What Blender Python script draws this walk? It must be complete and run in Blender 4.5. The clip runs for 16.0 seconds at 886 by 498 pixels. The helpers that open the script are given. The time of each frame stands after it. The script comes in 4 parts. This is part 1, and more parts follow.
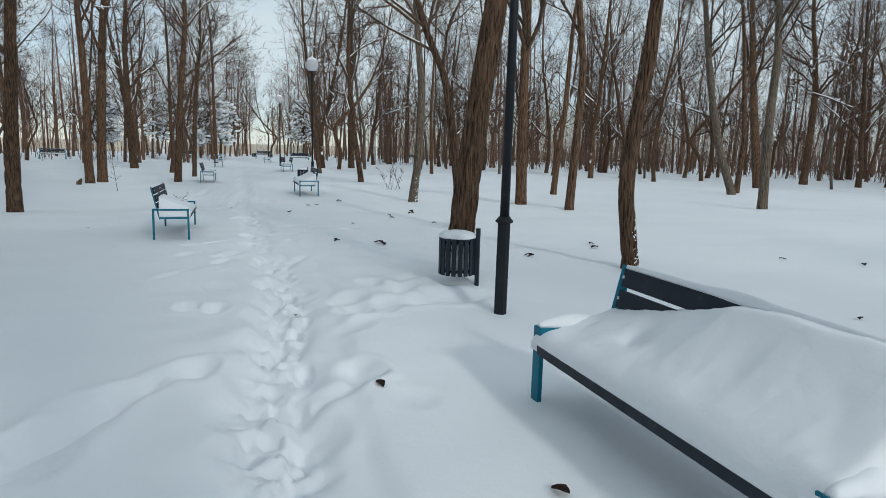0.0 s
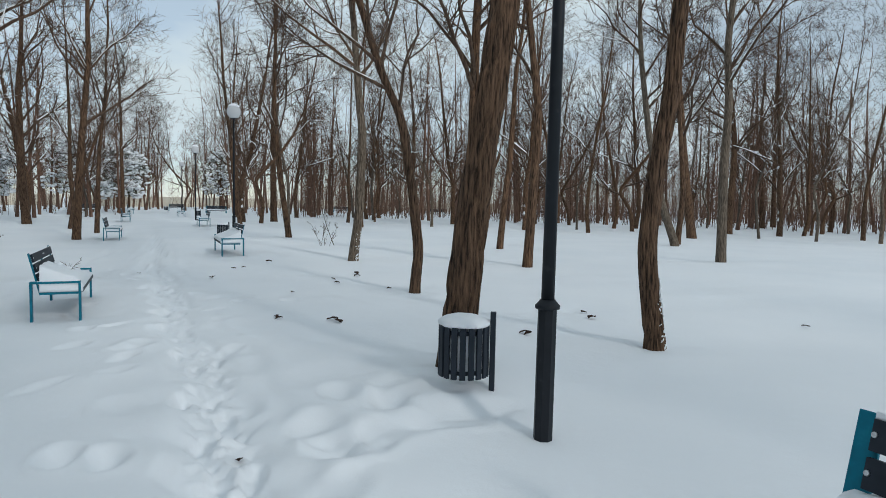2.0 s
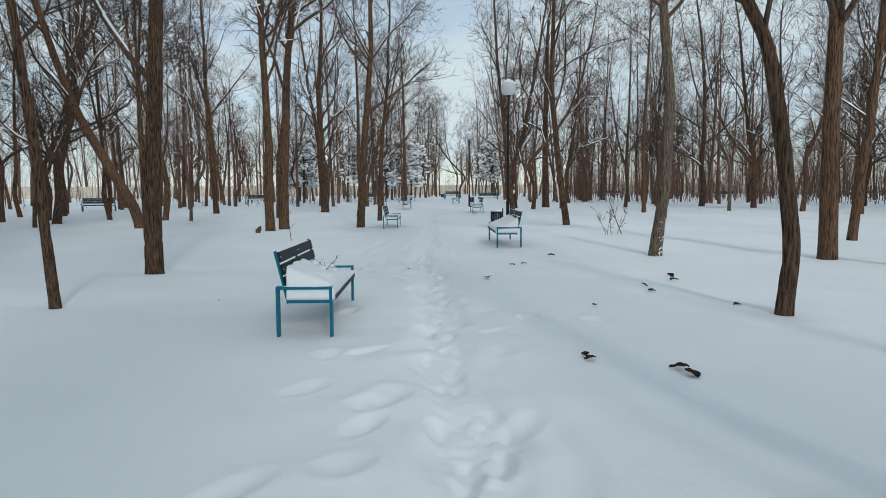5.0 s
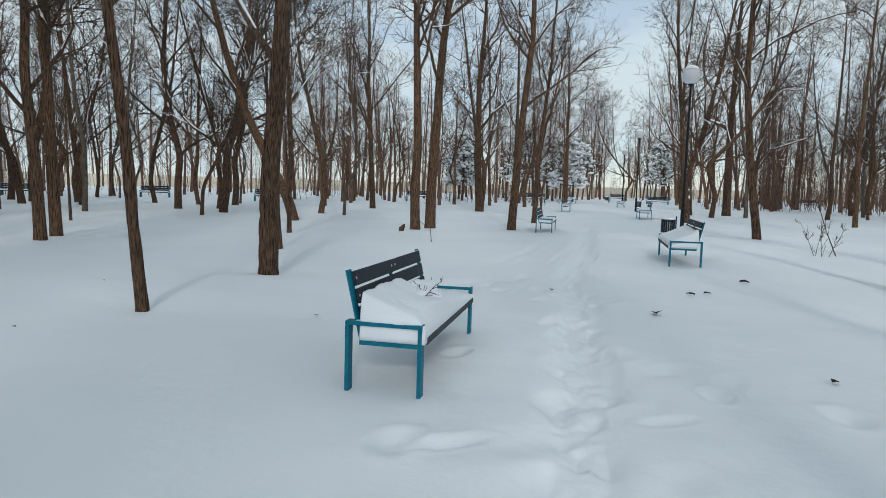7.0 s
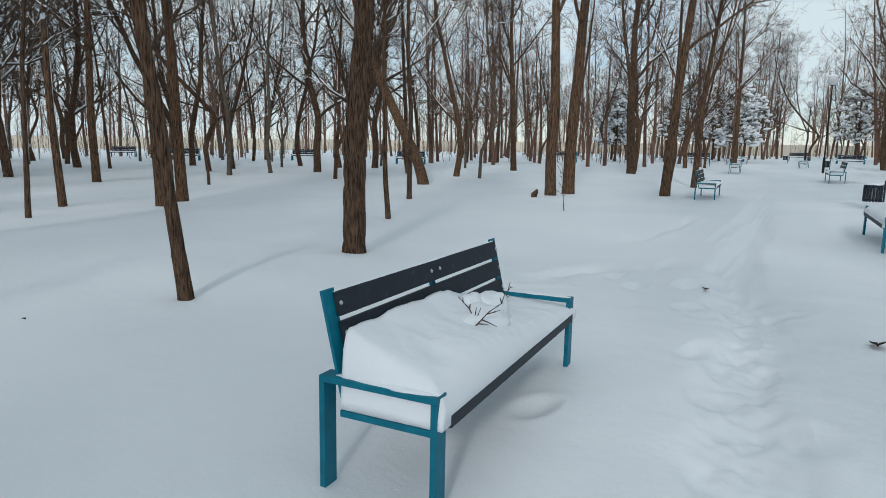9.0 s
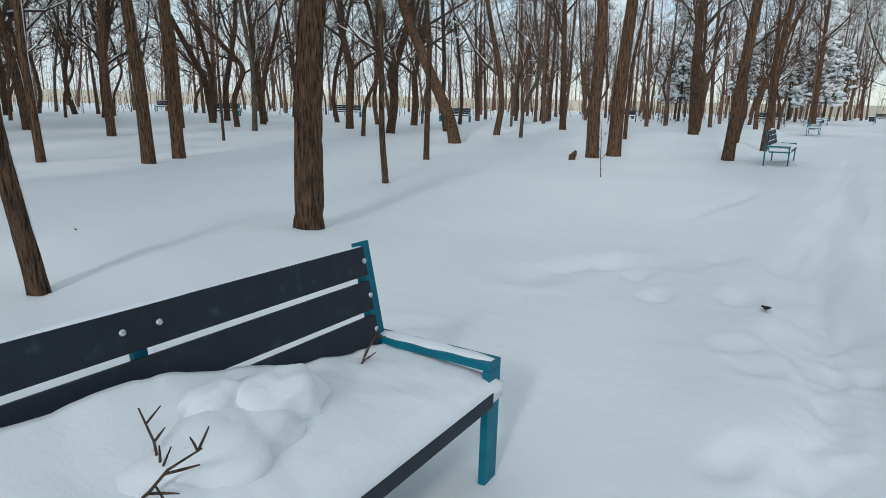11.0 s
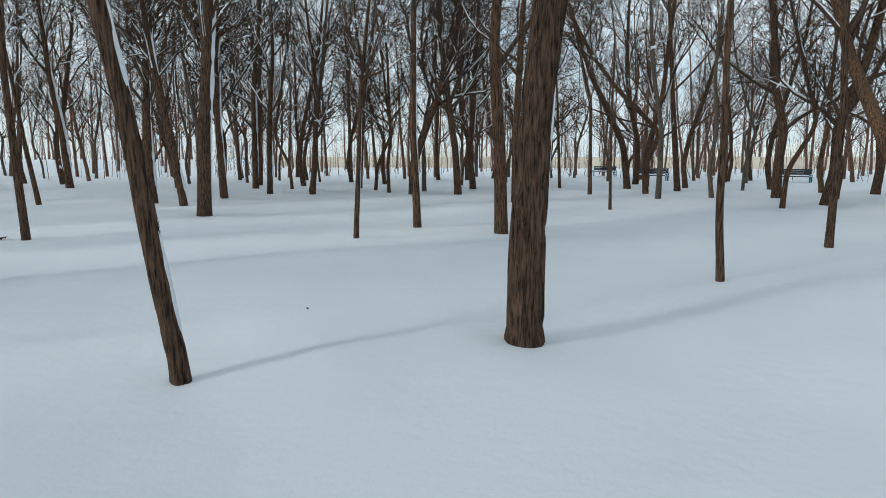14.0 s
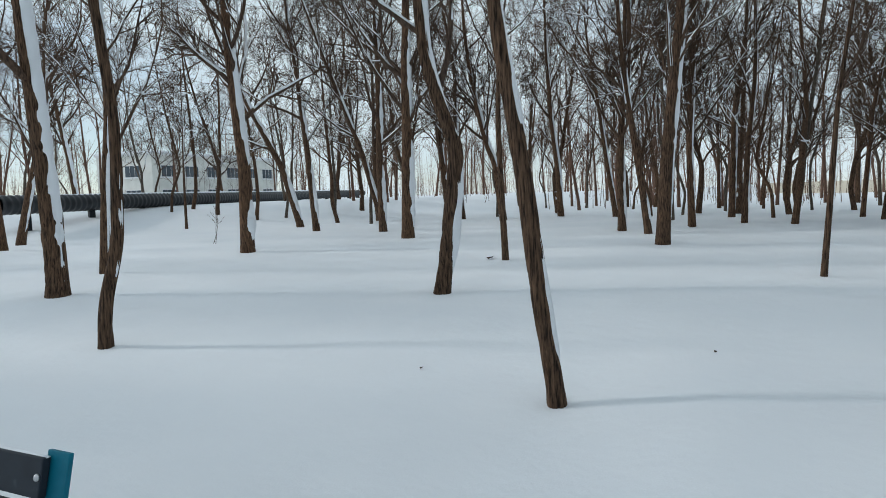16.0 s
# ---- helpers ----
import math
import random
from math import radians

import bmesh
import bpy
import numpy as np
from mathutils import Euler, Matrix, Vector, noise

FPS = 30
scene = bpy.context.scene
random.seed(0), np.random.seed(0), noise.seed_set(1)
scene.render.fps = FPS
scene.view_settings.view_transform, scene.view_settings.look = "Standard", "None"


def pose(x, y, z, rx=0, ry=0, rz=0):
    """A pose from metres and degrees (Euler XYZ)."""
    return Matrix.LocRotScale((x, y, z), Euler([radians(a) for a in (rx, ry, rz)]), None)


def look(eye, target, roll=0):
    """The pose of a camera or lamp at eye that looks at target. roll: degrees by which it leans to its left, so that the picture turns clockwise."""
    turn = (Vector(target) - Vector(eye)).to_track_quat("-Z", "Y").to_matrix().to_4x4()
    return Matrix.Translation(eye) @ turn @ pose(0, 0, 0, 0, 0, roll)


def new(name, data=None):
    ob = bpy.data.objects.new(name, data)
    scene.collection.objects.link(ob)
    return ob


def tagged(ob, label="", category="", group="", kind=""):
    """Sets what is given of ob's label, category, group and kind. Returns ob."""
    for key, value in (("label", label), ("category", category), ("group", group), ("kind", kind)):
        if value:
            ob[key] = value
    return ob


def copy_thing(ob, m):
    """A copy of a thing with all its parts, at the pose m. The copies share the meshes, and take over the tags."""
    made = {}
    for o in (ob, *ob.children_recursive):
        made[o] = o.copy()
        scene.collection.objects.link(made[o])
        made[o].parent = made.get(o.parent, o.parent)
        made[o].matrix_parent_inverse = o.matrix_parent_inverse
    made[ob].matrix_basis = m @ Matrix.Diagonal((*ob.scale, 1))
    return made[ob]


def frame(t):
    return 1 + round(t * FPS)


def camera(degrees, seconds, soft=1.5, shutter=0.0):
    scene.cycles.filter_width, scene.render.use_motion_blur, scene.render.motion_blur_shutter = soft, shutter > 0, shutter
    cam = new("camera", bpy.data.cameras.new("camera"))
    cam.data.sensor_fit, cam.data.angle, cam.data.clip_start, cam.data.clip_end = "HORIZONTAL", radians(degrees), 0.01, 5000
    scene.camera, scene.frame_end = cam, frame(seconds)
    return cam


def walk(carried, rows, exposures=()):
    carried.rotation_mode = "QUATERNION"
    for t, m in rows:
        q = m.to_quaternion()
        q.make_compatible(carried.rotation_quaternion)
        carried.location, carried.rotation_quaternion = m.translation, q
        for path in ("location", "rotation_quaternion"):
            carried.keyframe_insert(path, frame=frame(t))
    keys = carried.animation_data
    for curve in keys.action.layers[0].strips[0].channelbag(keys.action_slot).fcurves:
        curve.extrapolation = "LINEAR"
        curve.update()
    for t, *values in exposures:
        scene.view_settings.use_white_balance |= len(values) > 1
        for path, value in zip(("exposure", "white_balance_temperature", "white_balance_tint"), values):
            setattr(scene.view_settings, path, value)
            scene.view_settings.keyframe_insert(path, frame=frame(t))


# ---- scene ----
cam = camera(69.8, 16.0, soft=0.9)
PATH = [
    (0, (0.286, -0.043, 1.547), (0.175, 1.93, 1.239), 1.5),
    (0.5, (0.096, 0.401, 1.541), (0.162, 2.385, 1.294), 2.1),
    (1, (-0.05, 0.892, 1.548), (0.115, 2.879, 1.386), 2.5),
    (1.5, (-0.24, 1.395, 1.528), (-0.09, 3.385, 1.398), 1.4),
    (2, (-0.414, 1.764, 1.561), (-0.282, 3.755, 1.418), 1.2),
    (2.5, (-0.519, 2.267, 1.528), (-0.595, 4.256, 1.34), 0.9),
    (3, (-0.701, 2.737, 1.485), (-0.918, 4.709, 1.231), -0.1),
    (3.5, (-0.811, 3.207, 1.486), (-1.303, 5.128, 1.23), -0.2),
    (3.7, (-0.863, 3.396, 1.503), (-1.355, 5.314, 1.222), 1.0),
    (5.8, (-1.581, 5.378, 1.452), (-2.482, 7.156, 1.287), 0.7),
    (6, (-1.641, 5.599, 1.463), (-2.61, 7.336, 1.258), 1.5),
    (6.5, (-1.793, 6.115, 1.456), (-2.868, 7.787, 1.242), 2.7),
    (7, (-1.958, 6.603, 1.453), (-3.078, 8.248, 1.251), 1.5),
    (7.5, (-2.101, 7.09, 1.475), (-3.346, 8.638, 1.238), 1.0),
    (8, (-2.32, 7.58, 1.481), (-3.638, 9.06, 1.21), -0.6),
    (8.5, (-2.515, 8.062, 1.463), (-3.933, 9.43, 1.118), 0.4),
    (9, (-2.752, 8.521, 1.452), (-4.215, 9.844, 1.121), 0.7),
    (9.2, (-2.848, 8.694, 1.466), (-4.317, 9.999, 1.094), -0.1),
    (11.3, (-3.737, 10.78, 1.324), (-5.327, 11.888, 0.828), 1.6),
    (11.5, (-3.775, 10.971, 1.369), (-5.421, 11.984, 0.853), 0.5),
    (12, (-3.96, 11.414, 1.383), (-5.695, 12.296, 0.922), 1.5),
    (12.5, (-4.118, 11.87, 1.392), (-5.935, 12.613, 1.011), 2.2),
    (13, (-4.348, 12.304, 1.434), (-6.222, 12.868, 1.019), -0.0),
    (13.5, (-4.514, 12.704, 1.465), (-6.455, 13.023, 1.102), -0.4),
    (14, (-4.748, 12.948, 1.485), (-6.726, 12.864, 1.202), 0.0),
    (14.5, (-4.861, 13.144, 1.503), (-6.776, 12.631, 1.245), 1.0),
    (15, (-4.948, 13.278, 1.51), (-6.753, 12.462, 1.234), -0.1),
    (15.5, (-5.084, 13.38, 1.498), (-6.701, 12.224, 1.283), -1.4),
    (16, (-5.246, 13.53, 1.469), (-6.666, 12.133, 1.297), -1.7),
]
walk(cam, [(t, look(eye, target, roll)) for t, eye, target, roll in PATH],
     exposures=((0, -0.1), (6, -0.08), (9, -0.03), (11.5, 0.03), (13, 0.03), (15, 0.1), (16, 0.06)))

# ---- world and sun ----
SUN_WAY = Vector((0.59, -0.81, 0.0)).normalized()
SUN_UP = radians(25)
world = bpy.data.worlds.new("winter_sky")
scene.world = world
world.use_nodes = True
wn, wl = world.node_tree.nodes, world.node_tree.links
wn.clear()
w_out = wn.new("ShaderNodeOutputWorld")
w_bg = wn.new("ShaderNodeBackground")
w_sky = wn.new("ShaderNodeTexSky")
w_sky.sky_type = "NISHITA"
w_sky.sun_disc = False
w_sky.sun_elevation = SUN_UP
w_sky.sun_rotation = math.atan2(SUN_WAY.x, SUN_WAY.y)
w_sky.air_density, w_sky.dust_density, w_sky.ozone_density = 1.0, 0.0, 3.0
w_co = wn.new("ShaderNodeTexCoord")
w_map = wn.new("ShaderNodeMapping")
w_map.inputs["Scale"].default_value = (1.3, 1.3, 4.0)
w_noise = wn.new("ShaderNodeTexNoise")
w_noise.inputs["Scale"].default_value = 1.6
w_noise.inputs["Detail"].default_value = 7
w_noise.inputs["Roughness"].default_value = 0.55
w_ramp = wn.new("ShaderNodeValToRGB")
w_ramp.color_ramp.elements[0].position = 0.40
w_ramp.color_ramp.elements[1].position = 0.56
w_ramp.color_ramp.elements[0].color = (0.58, 0.58, 0.58, 1)
w_ramp.color_ramp.elements[1].color = (0.99, 0.99, 0.99, 1)
w_mix = wn.new("ShaderNodeMix")
w_mix.data_type = "RGBA"
w_mix.inputs["B"].default_value = (6.7, 7.85, 8.4, 1)
wl.new(w_co.outputs["Generated"], w_map.inputs["Vector"])
wl.new(w_map.outputs["Vector"], w_noise.inputs["Vector"])
wl.new(w_noise.outputs["Fac"], w_ramp.inputs["Fac"])
wl.new(w_ramp.outputs["Color"], w_mix.inputs["Factor"])
wl.new(w_sky.outputs["Color"], w_mix.inputs["A"])
wl.new(w_mix.outputs["Result"], w_bg.inputs["Color"])
w_bg.inputs["Strength"].default_value = 0.101
wl.new(w_bg.outputs["Background"], w_out.inputs["Surface"])
sun = new("sun", bpy.data.lights.new("sun", "SUN"))
sun.data.energy = 1.4
sun.data.angle = radians(5.5)
sun.data.color = (1.0, 0.97, 0.92)
sun_from = Vector((SUN_WAY.x * math.cos(SUN_UP), SUN_WAY.y * math.cos(SUN_UP), math.sin(SUN_UP)))
sun.matrix_world = look(sun_from * 60, (0, 0, 0))


# ---- materials ----
def material(name, rough=0.7, metal=0.0, spec=0.4):
    m = bpy.data.materials.new(name)
    m.use_nodes = True
    b = m.node_tree.nodes["Principled BSDF"]
    b.inputs["Roughness"].default_value = rough
    b.inputs["Metallic"].default_value = metal
    b.inputs["Specular IOR Level"].default_value = spec
    return m, m.node_tree.nodes, m.node_tree.links, b


def noise_tex(n, l, scale, detail=5.0, stretch=(1, 1, 1), rough=0.55, space="Object"):
    co = n.new("ShaderNodeTexCoord")
    mp = n.new("ShaderNodeMapping")
    mp.inputs["Scale"].default_value = stretch
    tx = n.new("ShaderNodeTexNoise")
    tx.inputs["Scale"].default_value = scale
    tx.inputs["Detail"].default_value = detail
    tx.inputs["Roughness"].default_value = rough
    l.new(co.outputs[space], mp.inputs["Vector"])
    l.new(mp.outputs["Vector"], tx.inputs["Vector"])
    return tx.outputs["Fac"]


def ramp(n, l, fac, stops):
    r = n.new("ShaderNodeValToRGB")
    e = r.color_ramp.elements
    while len(e) < len(stops):
        e.new(0.5)
    for el, (pos, col) in zip(e, stops):
        el.position = pos
        el.color = (*col, 1)
    l.new(fac, r.inputs["Fac"])
    return r.outputs["Color"]


def blend(n, l, fac, a, b, mode="MIX"):
    m = n.new("ShaderNodeMix")
    m.data_type, m.blend_type = "RGBA", mode
    for value, socket in ((fac, "Factor"), (a, "A"), (b, "B")):
        if isinstance(value, (int, float)):
            m.inputs[socket].default_value = value
        elif isinstance(value, tuple):
            m.inputs[socket].default_value = (*value, 1)
        else:
            l.new(value, m.inputs[socket])
    return m.outputs["Result"]


def bump(n, l, b, height, strength, distance, after=None):
    k = n.new("ShaderNodeBump")
    k.inputs["Strength"].default_value = strength
    k.inputs["Distance"].default_value = distance
    l.new(height, k.inputs["Height"])
    if after is not None:
        l.new(after, k.inputs["Normal"])
    l.new(k.outputs["Normal"], b.inputs["Normal"])
    return k.outputs["Normal"]


def snow_material(name, fine):
    m, n, l, b = material(name, 0.6, 0, 0.25)
    big = noise_tex(n, l, 0.35, 4)
    l.new(ramp(n, l, big, [(0.3, (0.80, 0.835, 0.875)), (0.7, (0.86, 0.885, 0.915))]), b.inputs["Base Color"])
    first = bump(n, l, b, noise_tex(n, l, 5.0, 4), 0.25, 0.03)
    bump(n, l, b, noise_tex(n, l, fine, 3), 0.3, 0.004, first)
    return m


def bark_material(name, dark, light, scale=1.0):
    m, n, l, b = material(name, 0.9, 0, 0.15)
    furrow = noise_tex(n, l, 48 * scale, 5, (1, 1, 0.1), 0.6)
    broad = noise_tex(n, l, 1.6, 4, (1, 1, 0.5))
    col = ramp(n, l, furrow, [(0.36, dark), (0.5, tuple(0.5 * (x + y) for x, y in zip(dark, light))), (0.66, light)])
    col = blend(n, l, 0.6, col, ramp(n, l, broad, [(0.3, (0.55, 0.55, 0.56)), (0.7, (1.15, 1.08, 1.0))]), "MULTIPLY")
    rnd = n.new("ShaderNodeObjectInfo").outputs["Random"]
    col = blend(n, l, 0.55, col, ramp(n, l, rnd, [(0.0, (0.7, 0.72, 0.75)), (0.5, (1.0, 0.97, 0.94)), (1.0, (1.25, 1.12, 1.0))]), "MULTIPLY")
    l.new(col, b.inputs["Base Color"])
    first = bump(n, l, b, furrow, 0.9, 0.022)
    bump(n, l, b, noise_tex(n, l, 120, 3), 0.3, 0.003, first)
    return m


def paint_material(name, col, rough, wear):
    m, n, l, b = material(name, rough, 0, 0.22)
    spots = noise_tex(n, l, 14, 6)
    l.new(ramp(n, l, spots, [(0.3, tuple(c * 0.8 for c in col)), (0.62, col), (0.8, wear)]), b.inputs["Base Color"])
    bump(n, l, b, noise_tex(n, l, 180, 2), 0.12, 0.001)
    return m


SNOW = snow_material("snow", 90)
SNOW_SOFT = snow_material("clinging_snow", 60)
BARK = bark_material("bark_brown", (0.024, 0.017, 0.013), (0.195, 0.122, 0.08))
BARK_GREY = bark_material("bark_grey", (0.045, 0.038, 0.032), (0.22, 0.185, 0.15), 1.3)
TWIG = bark_material("twigs", (0.05, 0.036, 0.029), (0.16, 0.112, 0.084), 0.6)
FAR_TWIG = bark_material("far_twigs", (0.08, 0.05, 0.04), (0.24, 0.15, 0.112), 0.4)
TEAL = paint_material("teal_paint", (0.001, 0.16, 0.24), 0.5, (0.005, 0.21, 0.29))
SLAT = paint_material("dark_slat", (0.022, 0.03, 0.042), 0.55, (0.06, 0.075, 0.095))
BLACK = paint_material("black_post", (0.012, 0.015, 0.02), 0.5, (0.03, 0.034, 0.04))
STEEL, _n, _l, _b = material("bolt_steel", 0.3, 1.0)
_b.inputs["Base Color"].default_value = (0.6, 0.62, 0.64, 1)
GLOBE, _n, _l, _b = material("opal_glass", 0.25, 0, 0.5)
_b.inputs["Base Color"].default_value = (0.75, 0.77, 0.8, 1)
_b.inputs["Transmission Weight"].default_value = 0.35
LEAF, _n, _l, _b = material("dry_leaf", 0.8)
_l.new(ramp(_n, _l, noise_tex(_n, _l, 25, 4), [(0.3, (0.02, 0.012, 0.01)), (0.7, (0.09, 0.04, 0.022))]), _b.inputs["Base Color"])


# ---- meshes ----
class Buf:
    """Vertices and faces gathered for one mesh."""

    def __init__(self):
        self.v, self.f, self.n = [], [], 0

    def add(self, v, f):
        self.v.append(np.asarray(v, float).reshape(-1, 3))
        self.f.extend((np.asarray(f) + self.n).tolist())
        self.n += len(self.v[-1])

    def mesh(self, name, mat, smooth=True):
        me = bpy.data.meshes.new(name)
        v = np.concatenate(self.v) if self.v else np.zeros((0, 3))
        me.from_pydata(v.tolist(), [], self.f)
        me.materials.append(mat)
        if smooth:
            me.polygons.foreach_set("use_smooth", np.ones(len(me.polygons), bool))
        me.update()
        return me


def tubes(buf, pts, rad, k):
    """Tapered tubes along m lines of n points each."""
    pts, rad = np.asarray(pts, float), np.asarray(rad, float)
    m, n, _ = pts.shape
    tan = np.gradient(pts, axis=1)
    tan /= np.linalg.norm(tan, axis=2, keepdims=True) + 1e-9
    mean = tan.mean(1, keepdims=True)
    ref = np.where(np.abs(mean[..., 2:3]) > 0.8, np.array([1.0, 0, 0]), np.array([0, 0, 1.0]))
    a = np.cross(tan, np.broadcast_to(ref, tan.shape))
    a /= np.linalg.norm(a, axis=2, keepdims=True) + 1e-9
    b = np.cross(tan, a)
    th = np.arange(k) * 2 * math.pi / k
    ring = a[:, :, None, :] * np.cos(th)[None, None, :, None] + b[:, :, None, :] * np.sin(th)[None, None, :, None]
    v = pts[:, :, None, :] + ring * rad[:, :, None, None]
    i = np.arange(k)
    j = (i + 1) % k
    base = (np.arange(m) * n * k)[:, None, None]
    row = (np.arange(n - 1) * k)[None, :, None]
    quads = np.stack([base + row + i, base + row + j, base + row + k + j, base + row + k + i], -1).reshape(-1, 4)
    buf.add(v.reshape(-1, 3), quads)


def spikes(buf, p, q, r):
    """Thin three-sided twigs from p to q."""
    d = q - p
    a = np.cross(d, np.array([0.31, 0.52, 0.8]))
    a /= np.linalg.norm(a, axis=1, keepdims=True) + 1e-9
    b = np.cross(d / (np.linalg.norm(d, axis=1, keepdims=True) + 1e-9), a)
    r = np.asarray(r)[:, None]
    v = np.stack([p + a * r, p - a * 0.5 * r + b * 0.87 * r, p - a * 0.5 * r - b * 0.87 * r, q], 1)
    o = np.arange(len(p))[:, None] * 4
    f = np.concatenate([o + np.array([0, 1, 3]), o + np.array([1, 2, 3]), o + np.array([2, 0, 3])])
    buf.add(v.reshape(-1, 3), f)


def part(name, data, mat, parent, label="", m=None):
    """Links a bmesh, a Buf or a mesh as one object under its thing."""
    if isinstance(data, Buf):
        data = data.mesh(name, mat)
    elif isinstance(data, bmesh.types.BMesh):
        bm = data
        data = bpy.data.meshes.new(name)
        bm.to_mesh(data)
        bm.free()
        data.materials.append(mat)
    ob = new(name, data)
    ob.parent = parent
    if m is not None:
        ob.matrix_local = m
    return tagged(ob, label)


def box_bm(x0, x1, y0, y1, z0, z1, bevel=0.004):
    bm = bmesh.new()
    bmesh.ops.create_cube(bm, size=1)
    for v in bm.verts:
        v.co = Vector(((x0 + x1) / 2 + v.co.x * (x1 - x0), (y0 + y1) / 2 + v.co.y * (y1 - y0), (z0 + z1) / 2 + v.co.z * (z1 - z0)))
    if bevel:
        bmesh.ops.bevel(bm, geom=bm.edges[:], offset=bevel, segments=2, affect="EDGES", profile=0.6)
    return bm


def turned_bm(profile, k, soft=True):
    """A body of revolution round z from (radius, height) pairs."""
    bm = bmesh.new()
    rings = []
    for r, z in profile:
        rings.append([bm.verts.new((r * math.cos(2 * math.pi * i / k), r * math.sin(2 * math.pi * i / k), z)) for i in range(k)])
    for a, b in zip(rings, rings[1:]):
        for i in range(k):
            bm.faces.new((a[i], a[(i + 1) % k], b[(i + 1) % k], b[i])).smooth = soft
    bm.faces.new(rings[0][::-1])
    bm.faces.new(rings[-1])
    return bm


def lattice(ix, iy, seed):
    h = np.sin(ix * 127.1 + iy * 311.7 + seed * 74.7) * 43758.5453
    return h - np.floor(h)


def vnoise(x, y, seed=0):
    """Smooth value noise, 0 to 1, on arrays."""
    ix, iy = np.floor(x), np.floor(y)
    fx, fy = x - ix, y - iy
    fx, fy = fx * fx * fx * (fx * (fx * 6 - 15) + 10), fy * fy * fy * (fy * (fy * 6 - 15) + 10)
    a, b = lattice(ix, iy, seed), lattice(ix + 1, iy, seed)
    c, d = lattice(ix, iy + 1, seed), lattice(ix + 1, iy + 1, seed)
    return (a * (1 - fx) + b * fx) * (1 - fy) + (c * (1 - fx) + d * fx) * fy


# ---- snow-covered ground ----
ALLEY = np.array([-0.299, 0.954])
ACROSS = np.array([0.954, 0.299])
TRACK_Y = np.array([-9.0, 0.0, 2.7, 3.2, 4.2, 5.5, 6.57, 7.85, 9.4, 11.2, 12.5, 13.9, 16.2, 19.8, 25.4, 40.5, 90.0])
TRACK_X = np.array([2.5, 0.2, -0.65, -0.84, -1.1, -1.44, -1.83, -2.3, -3.05, -3.75, -4.3, -4.9, -6.0, -7.2, -9.35, -15.3, -34.5])


def track_pits():
    """Footprints: crisp boot prints on the track and softer, snowed-in dents beside it."""
    rng = np.random.default_rng(5)
    boots, dents = [], []
    for walker in range(3):
        y, side = -2.0 + walker * 0.21, 1
        while y < 24:
            lean = 0.30 + rng.normal(0, 0.16)
            x = np.interp(y, TRACK_Y, TRACK_X) + side * rng.uniform(0.0, 0.12) + rng.normal(0, 0.07)
            deep = 1.15 if y < 6.5 else 0.35 + 0.8 * math.exp(-(y - 6.5) / 1.5)
            boots.append((x, y, 0.058, rng.uniform(0.13, 0.165), deep * rng.uniform(0.03, 0.062), lean))
            side = -side
            y += rng.uniform(0.22, 0.62)
    for _ in range(55):
        y = rng.uniform(0.5, 22)
        x = np.interp(y, TRACK_Y, TRACK_X) + rng.normal(0, 0.6) - 0.35
        dents.append((x, y, rng.uniform(0.07, 0.14), rng.uniform(0.12, 0.22), rng.uniform(0.014, 0.04), rng.uniform(-0.8, 0.8)))
    return boots, dents


# furrows dragged through the snow: points along each, half width, depth
FURROWS = [(((-2.0, 2.3), (-1.88, 2.88), (-1.78, 3.4), (-1.55, 3.85)), 0.10, 0.05),
           (((-0.72, 3.3), (-0.53, 3.6), (-0.33, 3.92)), 0.07, 0.035),
           (((-0.75, 5.5), (-0.45, 5.75), (-0.1, 6.0), (0.2, 6.1)), 0.13, 0.045),
           (((-0.55, 6.6), (-0.2, 6.75)), 0.1, 0.03),
           (((-7.2, 14.0), (-7.15, 14.9), (-6.75, 15.4)), 0.2, 0.04),
           (((-8.2, 17.5), (-8.5, 19.4)), 0.16, 0.04),
           (((-6.8, 12.1), (-6.86, 12.6)), 0.11, 0.02)]
SOFT_DENTS = [(-2.34, 5.43, 0.16), (-2.06, 5.37, 0.16), (-0.92, 5.82, 0.24), (-0.54, 6.22, 0.22), (-0.46, 3.95, 0.2), (-0.54, 3.12, 0.22),
              (-1.85, 3.15, 0.3), (-1.84, 2.74, 0.3), (-1.51, 3.82, 0.2), (-0.85, 6.47, 0.2), (-0.46, 6.28, 0.18), (-0.04, 6.51, 0.2),
              (-4.07, 9.29, 0.2), (-2.75, 11.1, 0.15), (-2.01, 11.08, 0.18), (-7.25, 14.54, 0.24), (-7.1, 15.0, 0.32), (-6.66, 14.69, 0.17),
              (-6.17, 14.26, 0.16), (-6.55, 15.77, 0.22), (-5.79, 14.68, 0.2), (-0.81, 5.47, 0.22), (-8.73, 9.36, 0.12), (-8.04, 9.79, 0.12)]
TREE_SPOTS = []


LIE_V = np.array([-90, -30, -14, -9, -5.5, -3.6, -1.3, 0.4, 1.2, 2.2, 4, 7, 13, 40, 90])
LIE_Z = np.array([0, -0.03, -0.1, -0.08, -0.1, -0.11, 0.03, 0.09, 0.13, 0.13, 0.07, 0.07, 0.1, 0, 0])


